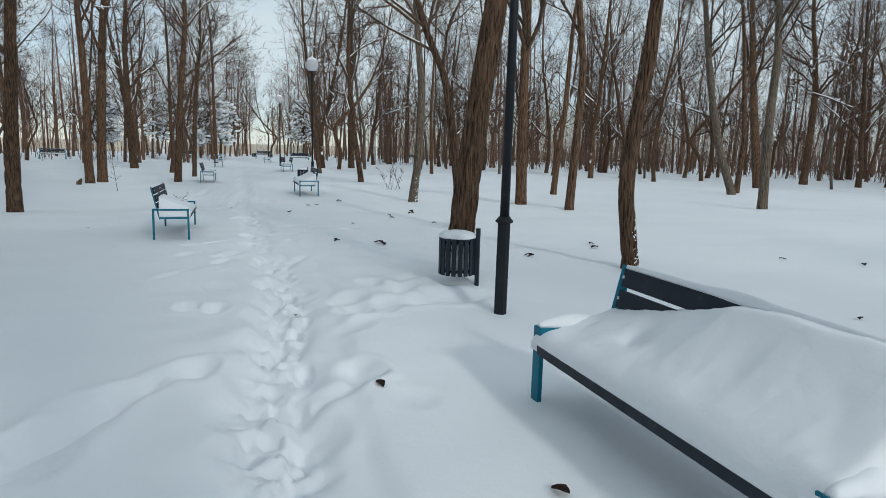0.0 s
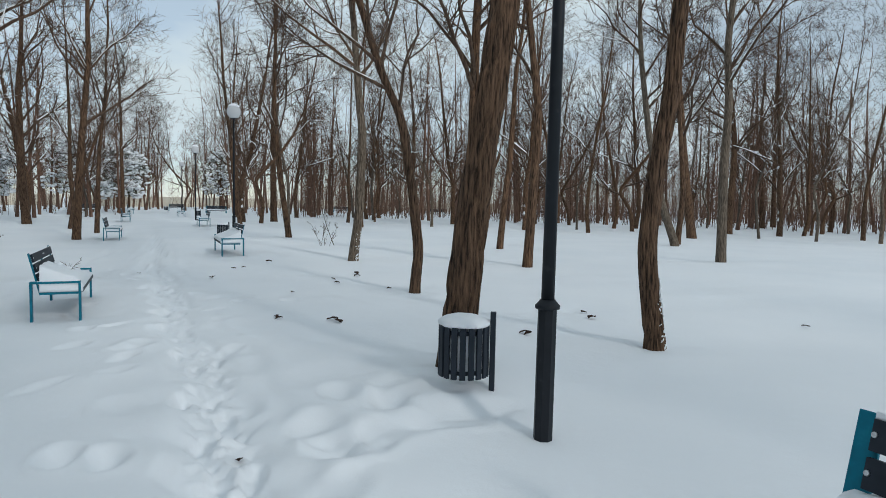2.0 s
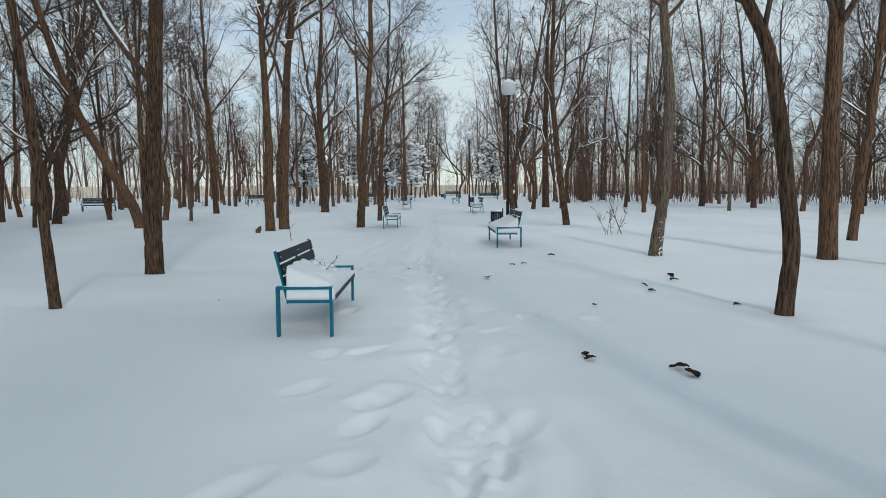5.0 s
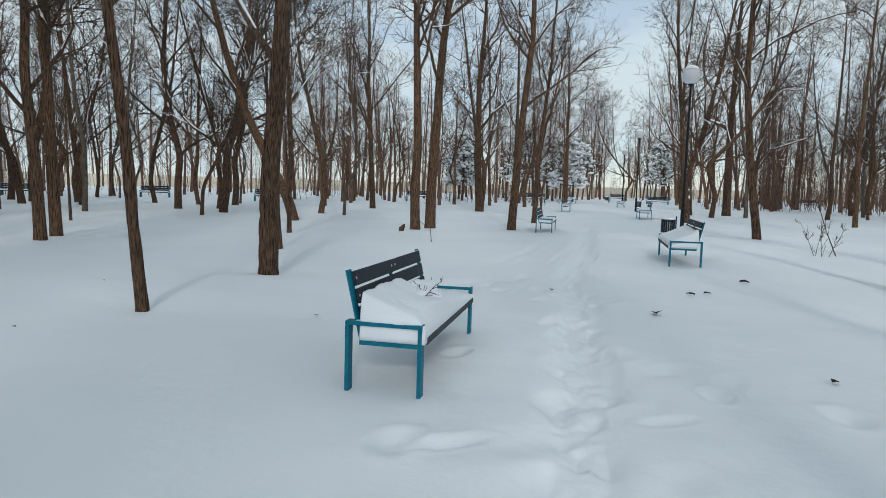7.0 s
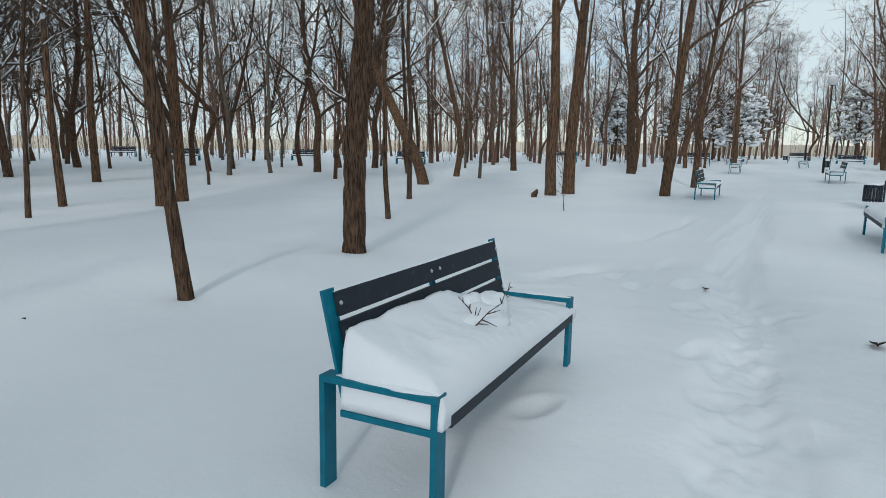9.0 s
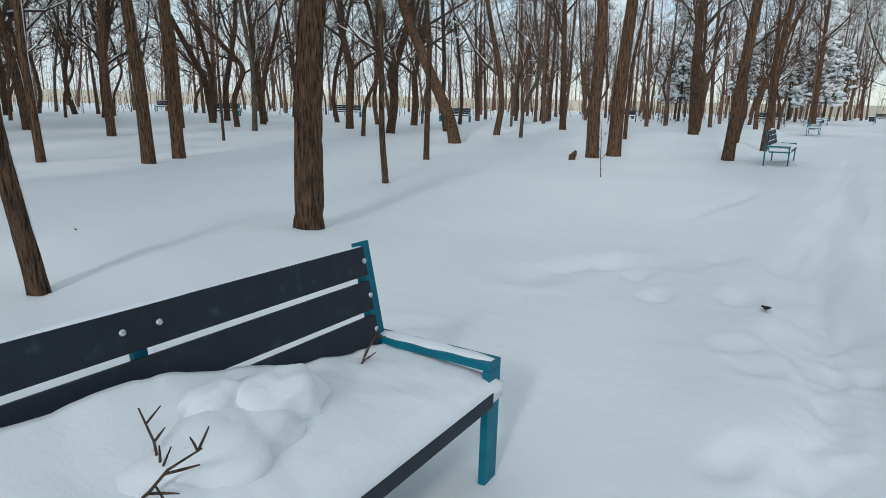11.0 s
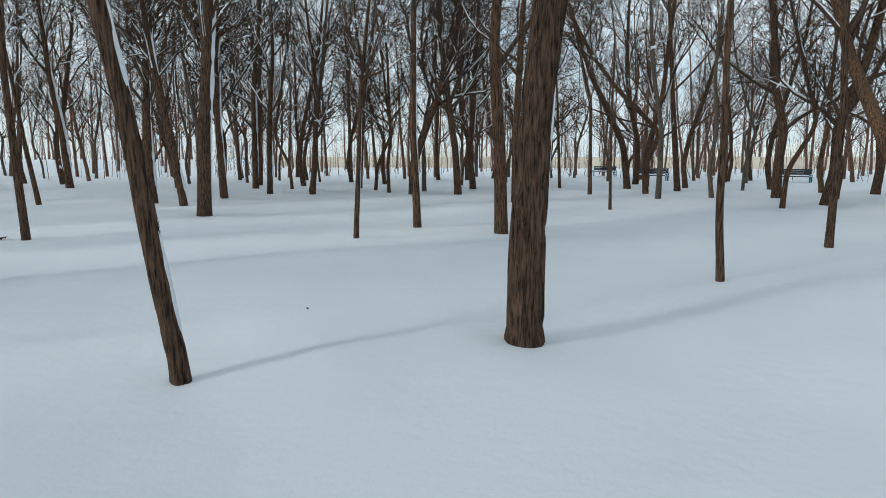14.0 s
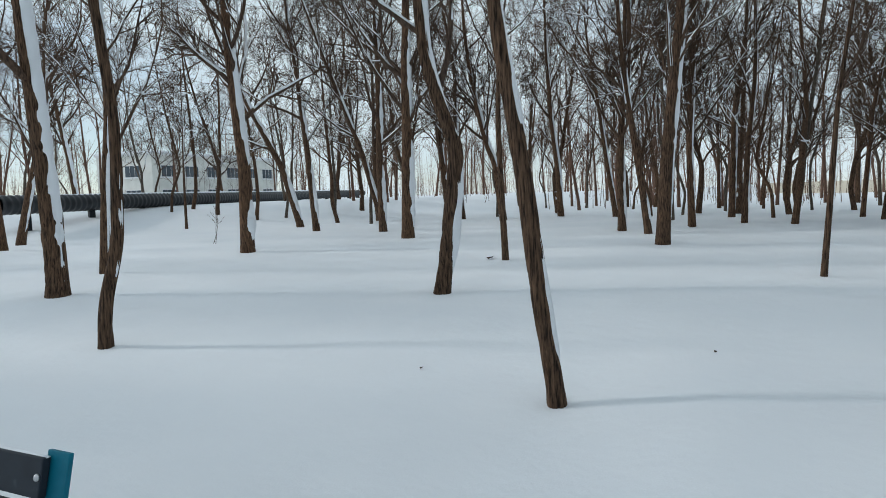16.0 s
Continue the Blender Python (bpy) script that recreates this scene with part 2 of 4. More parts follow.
def lie(x, y):
    """The broad lie of the land, across the alley."""
    v = x * ACROSS[0] + y * ACROSS[1]
    rise = np.clip((-17.0 - y) / 12, 0, 1)
    knoll = 0.05 * np.exp(-((x - 0.1) ** 2 + (y - 6.7) ** 2) / 0.8)
    return sum(np.interp(v + d, LIE_V, LIE_Z) for d in (-1.2, -0.6, 0, 0.6, 1.2)) / 5 + 1.3 * rise * rise * (3 - 2 * rise) + knoll


def snow_surface(x, y):
    wind_u, wind_v = x * 0.94 + y * 0.34, -x * 0.34 + y * 0.94
    h = lie(x, y) + (vnoise(wind_u * 0.16, wind_v * 0.34, 1) - 0.5) * 0.07 + (vnoise(wind_u * 0.45, wind_v * 1.2, 2) - 0.5) * 0.035
    h += (vnoise(x * 2.1, y * 2.1, 3) - 0.5) * 0.010
    away = x - np.interp(y, TRACK_Y, TRACK_X)
    edge = (vnoise(x * 2.5, y * 2.5, 4) - 0.5) * 0.22
    trench = np.exp(-((away + edge) / 0.24) ** 4)
    near = np.clip((45 - y) / 25, 0.25, 1)
    h -= trench * 0.105 * near * np.where(y < 5.5, 1.0, 0.55 + 0.45 * np.exp(-(y - 5.5) / 2))
    h += np.exp(-((np.abs(away) - 0.42) / 0.2) ** 2) * 0.02 * near * vnoise(x * 3, y * 3, 6)
    h -= np.exp(-((away - 0.36 + edge * 0.4) / 0.2) ** 4) * 0.06 * np.clip(1.7 - y * 0.13, 0.25, 1) * near
    rough = np.exp(-(away / 0.2) ** 4) * near
    h += rough * np.clip(2.4 - y * 0.25, 0.3, 1.0) * ((vnoise(x * 6, y * 6, 7) - 0.5) * 0.05 + (vnoise(x * 12, y * 12, 8) - 0.5) * 0.055 + (vnoise(x * 23, y * 23, 11) - 0.5) * 0.045)
    loose = np.exp(-((away + 0.1) / 1.1) ** 2) * near
    h += loose * (vnoise(x * 2.6, y * 2.6, 9) - 0.5) * 0.04
    return h


# heights at which trunks, benches and posts leave the snow
ANCHORS = [(-9.21, 10.8, -0.18), (-10.0, 13.42, -0.07), (-7.6, 11.96, -0.165), (-4.5, 10.0, -0.02), (-5.2, 9.5, 0.0), (-5.25, 11.95, 0.0), (-1.2, 9.47, 0.12),
           (0.05, 6.95, 0.19), (0.5, 5.66, 0.078), (-12.5, 6.3, -0.115), (-19.83, 14.65, -0.2), (-12.6, 16.1, -0.07), (0.68, 3.7, 0.09), (-7.3, 7.0, -0.12)]
LIFTS = []


def ground_height(x, y):
    h = snow_surface(x, y)
    for ax, ay, lift in LIFTS:
        h = h + lift * np.exp(-((x - ax) ** 2 + (y - ay) ** 2) / 0.9)
    return h


LIFTS.extend([ax, ay, 0.0] for ax, ay, _ in ANCHORS)
for _ in range(25):
    for lift, (ax, ay, az) in zip(LIFTS, ANCHORS):
        lift[2] += az - float(ground_height(np.array([ax]), np.array([ay]))[0])


def build_ground():
    def lines(lo, hi, step, far, grow=1.13):
        inner = np.arange(lo, hi, step)
        out, s, p = [], step, hi
        while p < far:
            out.append(p)
            s *= grow
            p += s
        low, s, p = [], step, lo
        while p > -far:
            s *= grow
            p -= s
            low.append(p)
        return np.concatenate([low[::-1], inner, out])

    u = lines(0.8, 15, 0.030, 900)
    v = lines(-2.1, 1.3, 0.027, 900)
    uu, vv = np.meshgrid(u, v, indexing="ij")
    x = uu * ALLEY[0] + vv * ACROSS[0]
    y = uu * ALLEY[1] + vv * ACROSS[1]
    h = ground_height(x, y)
    boots, dents = track_pits()
    dents += [(a, b, c * 0.6, c * 0.9, 0.07 if b < 6 else 0.05, 0.4) for a, b, c in SOFT_DENTS]
    pressed, heaved = np.zeros(x.shape), np.zeros(x.shape)
    for crisp, pits in ((False, dents), (True, boots)):
        for px, py, rx, ry, depth, turn in pits:
            near = (np.abs(x - px) < 0.8) & (np.abs(y - py) < 0.8)
            dx, dy = x[near] - px, y[near] - py
            c, s = math.cos(turn), math.sin(turn)
            d = np.sqrt(((dx * c + dy * s) / rx) ** 2 + ((-dx * s + dy * c) / ry) ** 2)
            if crisp:
                pressed[near] = np.maximum(pressed[near], depth / (1 + np.exp((d - 1) * 10)))
                heaved[near] = np.maximum(heaved[near], depth * 0.12 * np.exp(-((d - 1.4) / 0.25) ** 2))
            else:
                h[near] += -depth * np.exp(-d ** 2.6) + depth * 0.22 * np.exp(-((d - 1.5) / 0.4) ** 2)
    h += np.where(pressed > 0.012, 0, heaved) - pressed
    for line, half, depth in FURROWS:
        away = np.full(x.shape, 9.0)
        for (ax, ay), (bx, by) in zip(line, line[1:]):
            t = np.clip(((x - ax) * (bx - ax) + (y - ay) * (by - ay)) / ((bx - ax) ** 2 + (by - ay) ** 2), 0, 1)
            away = np.minimum(away, np.hypot(x - ax - t * (bx - ax), y - ay - t * (by - ay)))
        away = away + (vnoise(x * 6, y * 6, 15) - 0.5) * half * 1.2
        h += -depth * np.exp(-(away / half) ** 2) * (0.5 + vnoise(x * 4.5, y * 4.5, 16)) + depth * 0.35 * np.exp(-((away - half * 1.9) / (half * 0.7)) ** 2)
    for px, py, r in TREE_SPOTS:
        near = (np.abs(x - px) < 1.6) & (np.abs(y - py) < 1.6)
        d = np.hypot(x[near] - px, y[near] - py)
        h[near] += 0.022 * np.exp(-((d - r - 0.3) / 0.25) ** 2)
    buf = Buf()
    nu, nv = uu.shape
    i = (np.arange(nu - 1)[:, None] * nv + np.arange(nv - 1)[None, :]).ravel()
    buf.add(np.stack([x, y, h], -1), np.stack([i, i + nv, i + nv + 1, i + 1], -1)[:, ::-1])
    ob = new("ground", buf.mesh("ground", SNOW))
    tagged(ob, "deep snow-covered park ground with a trodden footpath", "snow", "", "structure")


# ---- trees ----
WIND = np.array([-0.55, 0.83, 0.0])


def spawn(pts, rad, per, n, length, spread, lift, rng, start=0.3, thin=0.6):
    """Child lines that leave parent lines at random places along them."""
    m, k, _ = pts.shape
    parent = np.repeat(np.arange(m), per)
    t = rng.uniform(start, 1.0, m * per) * (k - 1)
    i = np.minimum(t.astype(int), k - 2)
    f = (t - i)[:, None]
    p = pts[parent, i] * (1 - f) + pts[parent, i + 1] * f
    tan = pts[parent, i + 1] - pts[parent, i]
    tan /= np.linalg.norm(tan, axis=1, keepdims=True) + 1e-9
    r = (rad[parent, i] * (1 - f[:, 0]) + rad[parent, i + 1] * f[:, 0]) * thin
    side = rng.normal(size=p.shape)
    side -= tan * (side * tan).sum(1, keepdims=True)
    side /= np.linalg.norm(side, axis=1, keepdims=True) + 1e-9
    a = np.radians(rng.uniform(spread[0], spread[1], len(p)))[:, None]
    d = tan * np.cos(a) + side * np.sin(a)
    size = length * rng.uniform(0.55, 1.25, len(p)) * (1.15 - 0.5 * t / (k - 1))
    out = [p]
    for s in range(n - 1):
        d = d + np.array([0, 0, lift]) / (n - 1) + rng.normal(0, 0.16, d.shape)
        d /= np.linalg.norm(d, axis=1, keepdims=True)
        out.append(out[-1] + d * (size / (n - 1))[:, None])
    q = np.stack(out, 1)
    taper = np.linspace(1, 0.3, n)[None, :]
    return q, np.maximum(r, 0.005)[:, None] * taper


def trunk_line(r, knots, height, rng, step):
    hs = [-0.35, 0.0] + [k[0] for k in knots]
    xs = [0.0, 0.0] + [k[1] for k in knots]
    ys = [0.0, 0.0] + [k[2] for k in knots]
    sx = (xs[-1] - xs[-2]) / max(0.3, hs[-1] - hs[-2]) if len(knots) > 1 else xs[-1] / max(1, hs[-1])
    sy = (ys[-1] - ys[-2]) / max(0.3, hs[-1] - hs[-2]) if len(knots) > 1 else ys[-1] / max(1, hs[-1])
    while hs[-1] < height:
        s = min(1.3, max(0.4, height - hs[-1]))
        sx, sy = sx * 0.75 + rng.normal(0, 0.05), sy * 0.75 + rng.normal(0, 0.05)
        xs.append(xs[-1] + sx * s), ys.append(ys[-1] + sy * s), hs.append(hs[-1] + s)
    z = np.arange(-0.35, height + step, step)
    x, y = np.interp(z, hs, xs), np.interp(z, hs, ys)
    w = max(3, int(0.45 / step) | 1)
    pad = w // 2
    ker = np.ones(w) / w
    x = np.convolve(np.pad(x, pad, mode="edge"), ker, "valid")
    y = np.convolve(np.pad(y, pad, mode="edge"), ker, "valid")
    rr = r * np.clip(1 - 0.86 * np.clip(z, 0, None) / height, 0.08, 1) * 0.93 * (1 + 0.12 * np.exp(-np.clip(z, 0, None) / 0.14))
    return np.stack([x, y, z], -1), rr


def rugged_trunk(line, rad, k, rng):
    """A trunk with raised, wandering bark ridges."""
    buf = Buf()
    n = len(line)
    th = np.arange(k) * 2 * math.pi / k
    seed = rng.integers(1, 90)
    zz, tt = line[:, 2][:, None], th[None, :]
    wander = (vnoise(zz * 1.3 + 9, tt * 1.5, seed) - 0.5) * 1.4
    cell = 3.4
    ridge = np.abs(vnoise((tt + wander) * cell, zz * 2.6 + 0 * tt, seed + 1) - 0.5) * 2
    lump = vnoise(np.cos(tt) * 1.4 + 5, np.sin(tt) * 1.4 + zz * 0.9, seed + 2) - 0.5
    mean = rad[:, None]
    rr = mean * (1 + 0.12 * lump) + np.minimum(0.024, mean * 0.17) * (np.minimum(ridge * 1.7, 1) - 0.6)
    v = np.stack([line[:, 0][:, None] + rr * np.cos(tt), line[:, 1][:, None] + rr * np.sin(tt), zz + 0 * tt], -1)
    i = np.arange(k)
    j = (i + 1) % k
    row = (np.arange(n - 1) * k)[:, None]
    buf.add(v, np.stack([row + i, row + j, row + k + j, row + k + i], -1).reshape(-1, 4))
    return buf


def snow_strip(buf, line, rad, rng, amount, k=7):
    """Wind-packed snow along one side of a stem, broken into stretches."""
    n = len(line)
    i = 0
    while i < n - 4:
        run = int(rng.integers(4, max(6, int(n * (0.2 + 0.6 * amount)))))
        j = min(n, i + run)
        if rng.random() < amount and j - i >= 4:
            p = line[i:j]
            r = rad[i:j]
            taper = np.sin(np.linspace(0.08, 1, j - i) * math.pi * 0.96) ** 0.5
            w = taper * (0.6 + 0.22 * amount) * rng.uniform(0.85, 1.12, j - i)
            shift = WIND * (0.45 + 0.3 * amount) + np.array([0, 0, 0.2])
            tubes(buf, (p + shift * (r * 0.8)[:, None])[None], (r * w)[None], k)
        i = j + int(rng.integers(0, 4))


def tree_parts(r, knots, height, rng, fork, dense, snow, fine):
    """Trunk, crown and clinging snow of one bare tree, standing at the origin."""
    step = 0.05 if fine else 0.22
    line, rad = trunk_line(r, knots, height, rng, step)
    if fine:
        low = line[:, 2] < 6.5
        trunk = rugged_trunk(line[low], rad[low], 104 if r > 0.1 else 60, rng)
        top = line[:, 2] > 6.3
        if top.sum() > 6:
            tubes(trunk, line[top][::4][None], rad[top][::4][None], 10)
        line, rad = line[::4], rad[::4]
    else:
        trunk = Buf()
        tubes(trunk, line[None], rad[None], 10)
    crown, flakes = Buf(), Buf()
    keep = line[:, 2] > fork
    upper, upper_r = line[keep][None], rad[keep][None]
    n1 = max(6, int(dense * (6 + height * 0.65)))
    l1, r1 = spawn(upper, upper_r, n1, 7, height * 0.26, (25, 55), 0.55, rng, 0.0, 0.5)
    tubes(crown, l1, r1, 6 if fine else 4)
    l2, r2 = spawn(l1, r1, 6, 5 if fine else 4, height * 0.115, (25, 65), 0.25, rng, 0.2, 0.6)
    tubes(crown, l2, r2, 4 if fine else 3)
    l3, r3 = spawn(l2, r2, 5, 3, height * 0.06, (20, 65), 0.12, rng, 0.2, 0.62)
    if not fine:
        r3 = r3 * 1.45
    if fine:
        spikes(crown, l3[:, 0], l3[:, 1], r3[:, 0])
        spikes(crown, l3[:, 1], l3[:, 2], r3[:, 1])
    else:
        spikes(crown, l3[:, 0], l3[:, 2], r3[:, 0])
    l4, r4 = spawn(l3, r3, 4 if fine else 3 if fine is not None else 2, 2, height * 0.042, (20, 60), 0.1, rng, 0.15, 0.7)
    spikes(crown, l4[:, 0], l4[:, 1], np.clip(r4[:, 0], 0.006, 0.009) * (1.0 if fine else 1.5))
    if snow > 0:
        snow_strip(flakes, line[line[:, 2] > 0.1], rad[line[:, 2] > 0.1], rng, snow)
        for a, b in zip(l1, r1):
            if rng.random() < 0.35 + 0.5 * snow:
                i = int(rng.integers(0, 3))
                j = int(rng.integers(i + 3, 8))
                if j - i >= 3:
                    tubes(flakes, (a[i:j] + np.array([-0.1, 0.16, 0.8]) * b[i:j, None] * 0.8)[None], (b[i:j] * rng.uniform(0.6, 1.0, j - i))[None], 5)
        pick = rng.random(len(l2)) < 0.12 + 0.35 * snow
        if pick.any():
            clump = l2[pick][:, 1] + np.array([0, 0, 0.02])
            size = rng.uniform(0.02, 0.055, len(clump))[:, None] * np.array([[0.3, 1.0, 0.9, 0.2]])
            tubes(flakes, clump[:, None, :] + np.linspace(-1, 1, 4)[None, :, None] * rng.normal(0, 0.06, (len(clump), 1, 3)), size, 5)
            tubes(flakes, l2[pick][:, 0:4] + np.array([0, 0, 1.0]) * r2[pick][:, 0:4, None] * 0.9, r2[pick][:, 0:4] * np.array([0.5, 1.25, 0.9, 0.2]), 4)
    return trunk, crown, flakes


TREE_COUNT = [0]


def tree(x, y, r, knots, pale=False, fork=None, snow=None, dense=1.12, height=None, label="", specks=0):
    TREE_COUNT[0] += 1
    rng = np.random.default_rng(100 + TREE_COUNT[0])
    height = height or min(15.5, 5.5 + r * 55 + rng.uniform(-0.8, 0.8))
    fork = fork or max(2.0, min(4.2, height * 0.27)) + rng.uniform(-0.3, 0.5)
    shaded = (x < -9 and y < 14) or (x < -6 and y < 5)
    if snow is None:
        snow = (0.95 if y < 9.5 and r > 0.1 else 0.7) if shaded else 0.2
    fine = math.hypot(x + 2.5, y - 7) < 11 and r > 0.05
    if shaded and r > 0.1:
        dense, fork = 1.75, fork * 0.75
    trunk, crown, flakes = tree_parts(r, knots, height, rng, fork, dense, snow, fine)
    for _ in range(specks):
        z = 0.75 * rng.random() ** 1.6
        a = rng.normal(-0.25, 0.55)
        way = np.array([math.cos(a), math.sin(a), 0])
        at = np.array([np.interp(z, [0] + [k[0] for k in knots], [0] + [k[1] for k in knots]), np.interp(z, [0] + [k[0] for k in knots], [0] + [k[2] for k in knots]), z])
        s = rng.uniform(0.006, 0.02)
        c = at + way * (r * 0.98)
        tubes(flakes, (c + np.linspace(-1, 1, 4)[:, None] * s * np.array([-way[1], way[0], rng.uniform(-1.5, 1.5)]))[None], (np.array([0.2, 1, 0.9, 0.2]) * s * 0.7)[None], 5)
    ob = new("tree")
    ob.location = (x, y, float(ground_height(np.array([x]), np.array([y]))[0]))
    tagged(ob, label or ("bare tree with wind-packed snow along its trunk" if shaded else "bare brown-barked winter tree standing in deep snow"), "tree", "trees of the park")
    part("trunk", trunk, BARK_GREY if pale else BARK, ob)
    part("crown", crown, TWIG, ob)
    if flakes.n:
        tagged(part("snow", flakes, SNOW_SOFT, ob, "white snow clinging to bark and limbs"), kind="stuff")
    TREE_SPOTS.append((x, y, r))
    return ob


tree(0.05, 7.0, 0.151, [(0.58, 0.05, -0.01), (1.36, 0.13, -0.01), (2.1, 0.22, -0.03), (2.45, 0.27, -0.03)])
tree(2.26, 8.16, 0.113, [(0.99, -0.13, 0.03), (1.84, -0.07, 0.02), (2.66, 0.04, -0.01), (3.32, 0.07, -0.02)], specks=110)
tree(1.45, 18.18, 0.179, [(2.56, -0.06, 0.0), (5.57, -0.06, 0.0)])
tree(2.65, 16.96, 0.130, [(1.81, 0.09, -0.01), (3.66, 0.17, -0.02), (5.32, -0.04, 0.01)])
tree(2.86, 22.69, 0.122, [(1.68, 0.13, -0.01), (2.85, 0.26, -0.03), (5.85, 0.38, -0.04)])
tree(-0.19, 11.95, 0.090, [(0.71, 0.06, -0.0), (1.67, -0.06, 0.0), (2.77, -0.24, 0.01), (3.54, -0.6, 0.03)])
tree(-1.63, 17.9, 0.130, [(1.37, 0.16, 0.01), (3.14, 0.21, 0.01), (4.61, 0.06, 0.0)], pale=True, specks=60)
tree(8.3, 18.5, 0.147, [(2.41, -0.04, 0.02), (4.28, 0.0, -0.0), (5.81, -0.1, 0.04)], pale=True)
tree(10.23, 25.74, 0.172, [(1.64, -0.55, 0.21), (4.26, -1.08, 0.42), (7.04, -1.45, 0.56)], pale=True)
tree(10.84, 26.96, 0.129, [(2.12, 0.12, -0.05), (5.91, -0.19, 0.08), (7.65, -0.4, 0.15)])
tree(14.06, 32.55, 0.252, [(3.66, -0.47, 0.2), (9.01, -0.98, 0.42)])
tree(19.76, 39.79, 0.256, [(4.22, 0.1, -0.05)])
tree(30.60, 54.56, 0.270, [(7.64, -0.46, 0.26)])
tree(33.64, 58.00, 0.270, [(6.58, -0.15, 0.08)])
tree(-4.74, 26.64, 0.129, [(2.17, -0.32, -0.05), (4.65, -0.56, -0.09), (7.47, -0.52, -0.09)])
tree(-9.20, 46.31, 0.257, [(5.11, -0.09, -0.02)])
tree(-8.66, 35.02, 0.133, [(2.45, -0.29, -0.07), (5.0, -0.52, -0.13)])
tree(-2.70, 38.56, 0.120, [(3.62, -0.11, -0.01), (7.52, 0.03, 0.0)])
tree(-9.2, 10.82, 0.078, [(0.95, 0.06, -0.12), (1.75, 0.11, -0.2), (2.25, 0.14, -0.27), (2.69, 0.18, -0.34)])
tree(-10.0, 13.42, 0.164, [(0.92, 0.0, 0.01), (1.81, 0.0, 0.05), (2.44, 0.01, 0.11), (2.85, 0.01, 0.17)])
tree(-19.67, 14.6, 0.168, [(1.64, -0.0, -0.05), (3.89, -0.01, -0.08)])
tree(-28.0, 14.6, 0.16, [(2.25, -0.0, -0.03), (6.3, 0.02, 0.13)])
tree(-12.78, 16.12, 0.057, [(0.83, -0.03, -0.06), (2.07, -0.03, -0.06), (2.86, -0.04, -0.08)])
tree(-15.81, 19.1, 0.074, [(1.17, 0.01, 0.01), (2.32, 0.02, 0.04)])
tree(-20.76, 23.81, 0.22, [(0.9, -0.25, -0.1), (2.0, -0.9, -0.27), (4.3, -2.2, -0.6), (6.5, -2.9, -0.9)], snow=0.75, label="dark leaning tree with snow along its upper side")
tree(-18.29, 13.62, 0.155, [(1.64, 0.0, -0.05), (3.89, -0.03, -0.2)])
tree(-14.68, 23.6, 0.185, [(1.29, -0.03, -0.02), (2.77, 0.03, 0.02), (3.72, 0.0, 0.0)])
tree(-14.81, 24.63, 0.210, [(1.57, 0.02, 0.01), (3.22, 0.09, 0.08), (3.82, 0.13, 0.1)])
tree(-20.00, 31.83, 0.092, [(2.83, 0.04, 0.03), (5.08, 0.3, 0.24)])
tree(-27.18, 35.97, 0.191, [(3.19, -0.1, -0.09), (6.2, -0.2, -0.19)])
tree(-21.6, 39.22, 0.270, [(3.28, -0.19, -0.12), (6.12, -0.18, -0.12)])
tree(-12.83, 26.91, 0.171, [(3.21, 0.17, 0.09), (6.86, 0.46, 0.25)])
tree(-14.14, 31.39, 0.120, [(3.48, 0.12, 0.06), (6.52, 0.42, 0.21)])
tree(-23.16, 55.42, 0.186, [(7.27, -0.07, -0.03)])
tree(-19.21, 11.75, 0.098, [(2.16, 0.01, -0.09), (4.12, 0.01, -0.07), (5.02, 0.0, -0.05)])
tree(-17.02, 10.72, 0.058, [(1.33, -0.01, 0.07), (2.76, -0.03, 0.13), (4.52, -0.06, 0.33)])
tree(-31.43, 12.45, 0.171, [(1.84, -0.0, -0.12), (3.05, -0.01, -0.31)])
tree(-36.45, 13.10, 0.174, [(1.93, -0.01, -0.19), (3.89, -0.0, -0.0)])
tree(-31.35, 10.56, 0.191, [(1.16, 0.0, -0.01), (2.28, -0.03, 0.38), (5.37, -0.12, 1.52)])
tree(-12.36, 6.46, 0.143, [(0.67, -0.09, 0.1), (2.26, -0.21, 0.23), (3.16, 0.0, -0.0), (3.73, 0.1, -0.11)])
tree(-16.65, 4.33, 0.085, [(1.2, 0.03, -0.04), (3.21, 0.07, -0.09), (4.92, 0.02, -0.03)])
tree(-20.50, -3.21, 0.251, [(2.96, -0.05, 0.05), (6.22, -0.08, 0.08)])
tree(-21.65, 5.75, 0.212, [(2.24, -0.04, 0.09), (4.87, -0.13, 0.3), (6.07, -0.18, 0.41)])
tree(-25.11, 3.62, 0.139, [(1.78, 0.1, -0.21), (4.22, 0.27, -0.57), (6.94, 0.4, -0.84)])
tree(-26.33, 1.99, 0.161, [(2.4, 0.03, -0.07), (3.83, -0.0, 0.0)])
tree(-31.89, 4.32, 0.139, [(3.13, -0.03, 0.09), (5.55, -0.1, 0.3)])
tree(-28.45, 3.68, 0.136, [(2.91, 0.04, -0.11), (5.7, 0.0, -0.01)])
tree(-25.27, -1.36, 0.089, [(2.12, 0.15, -0.22), (3.72, 0.24, -0.33)])
tree(-31.62, -7.83, 0.212, [(3.04, 0.24, -0.31), (3.83, 0.45, -0.58)])
tree(-36.35, -7.39, 0.201, [(2.72, 0.08, -0.12), (5.75, 0.28, -0.43)])
tree(-36.77, 7.40, 0.115, [(4.22, -0.04, 0.24), (6.95, -0.11, 0.63)])
tree(-24.54, 17.27, 0.054, [(1.67, -0.01, -0.04), (2.45, -0.01, -0.04)])
tree(-37.33, 17.49, 0.087, [(4.22, -0.03, -0.2), (6.79, -0.05, -0.39)])
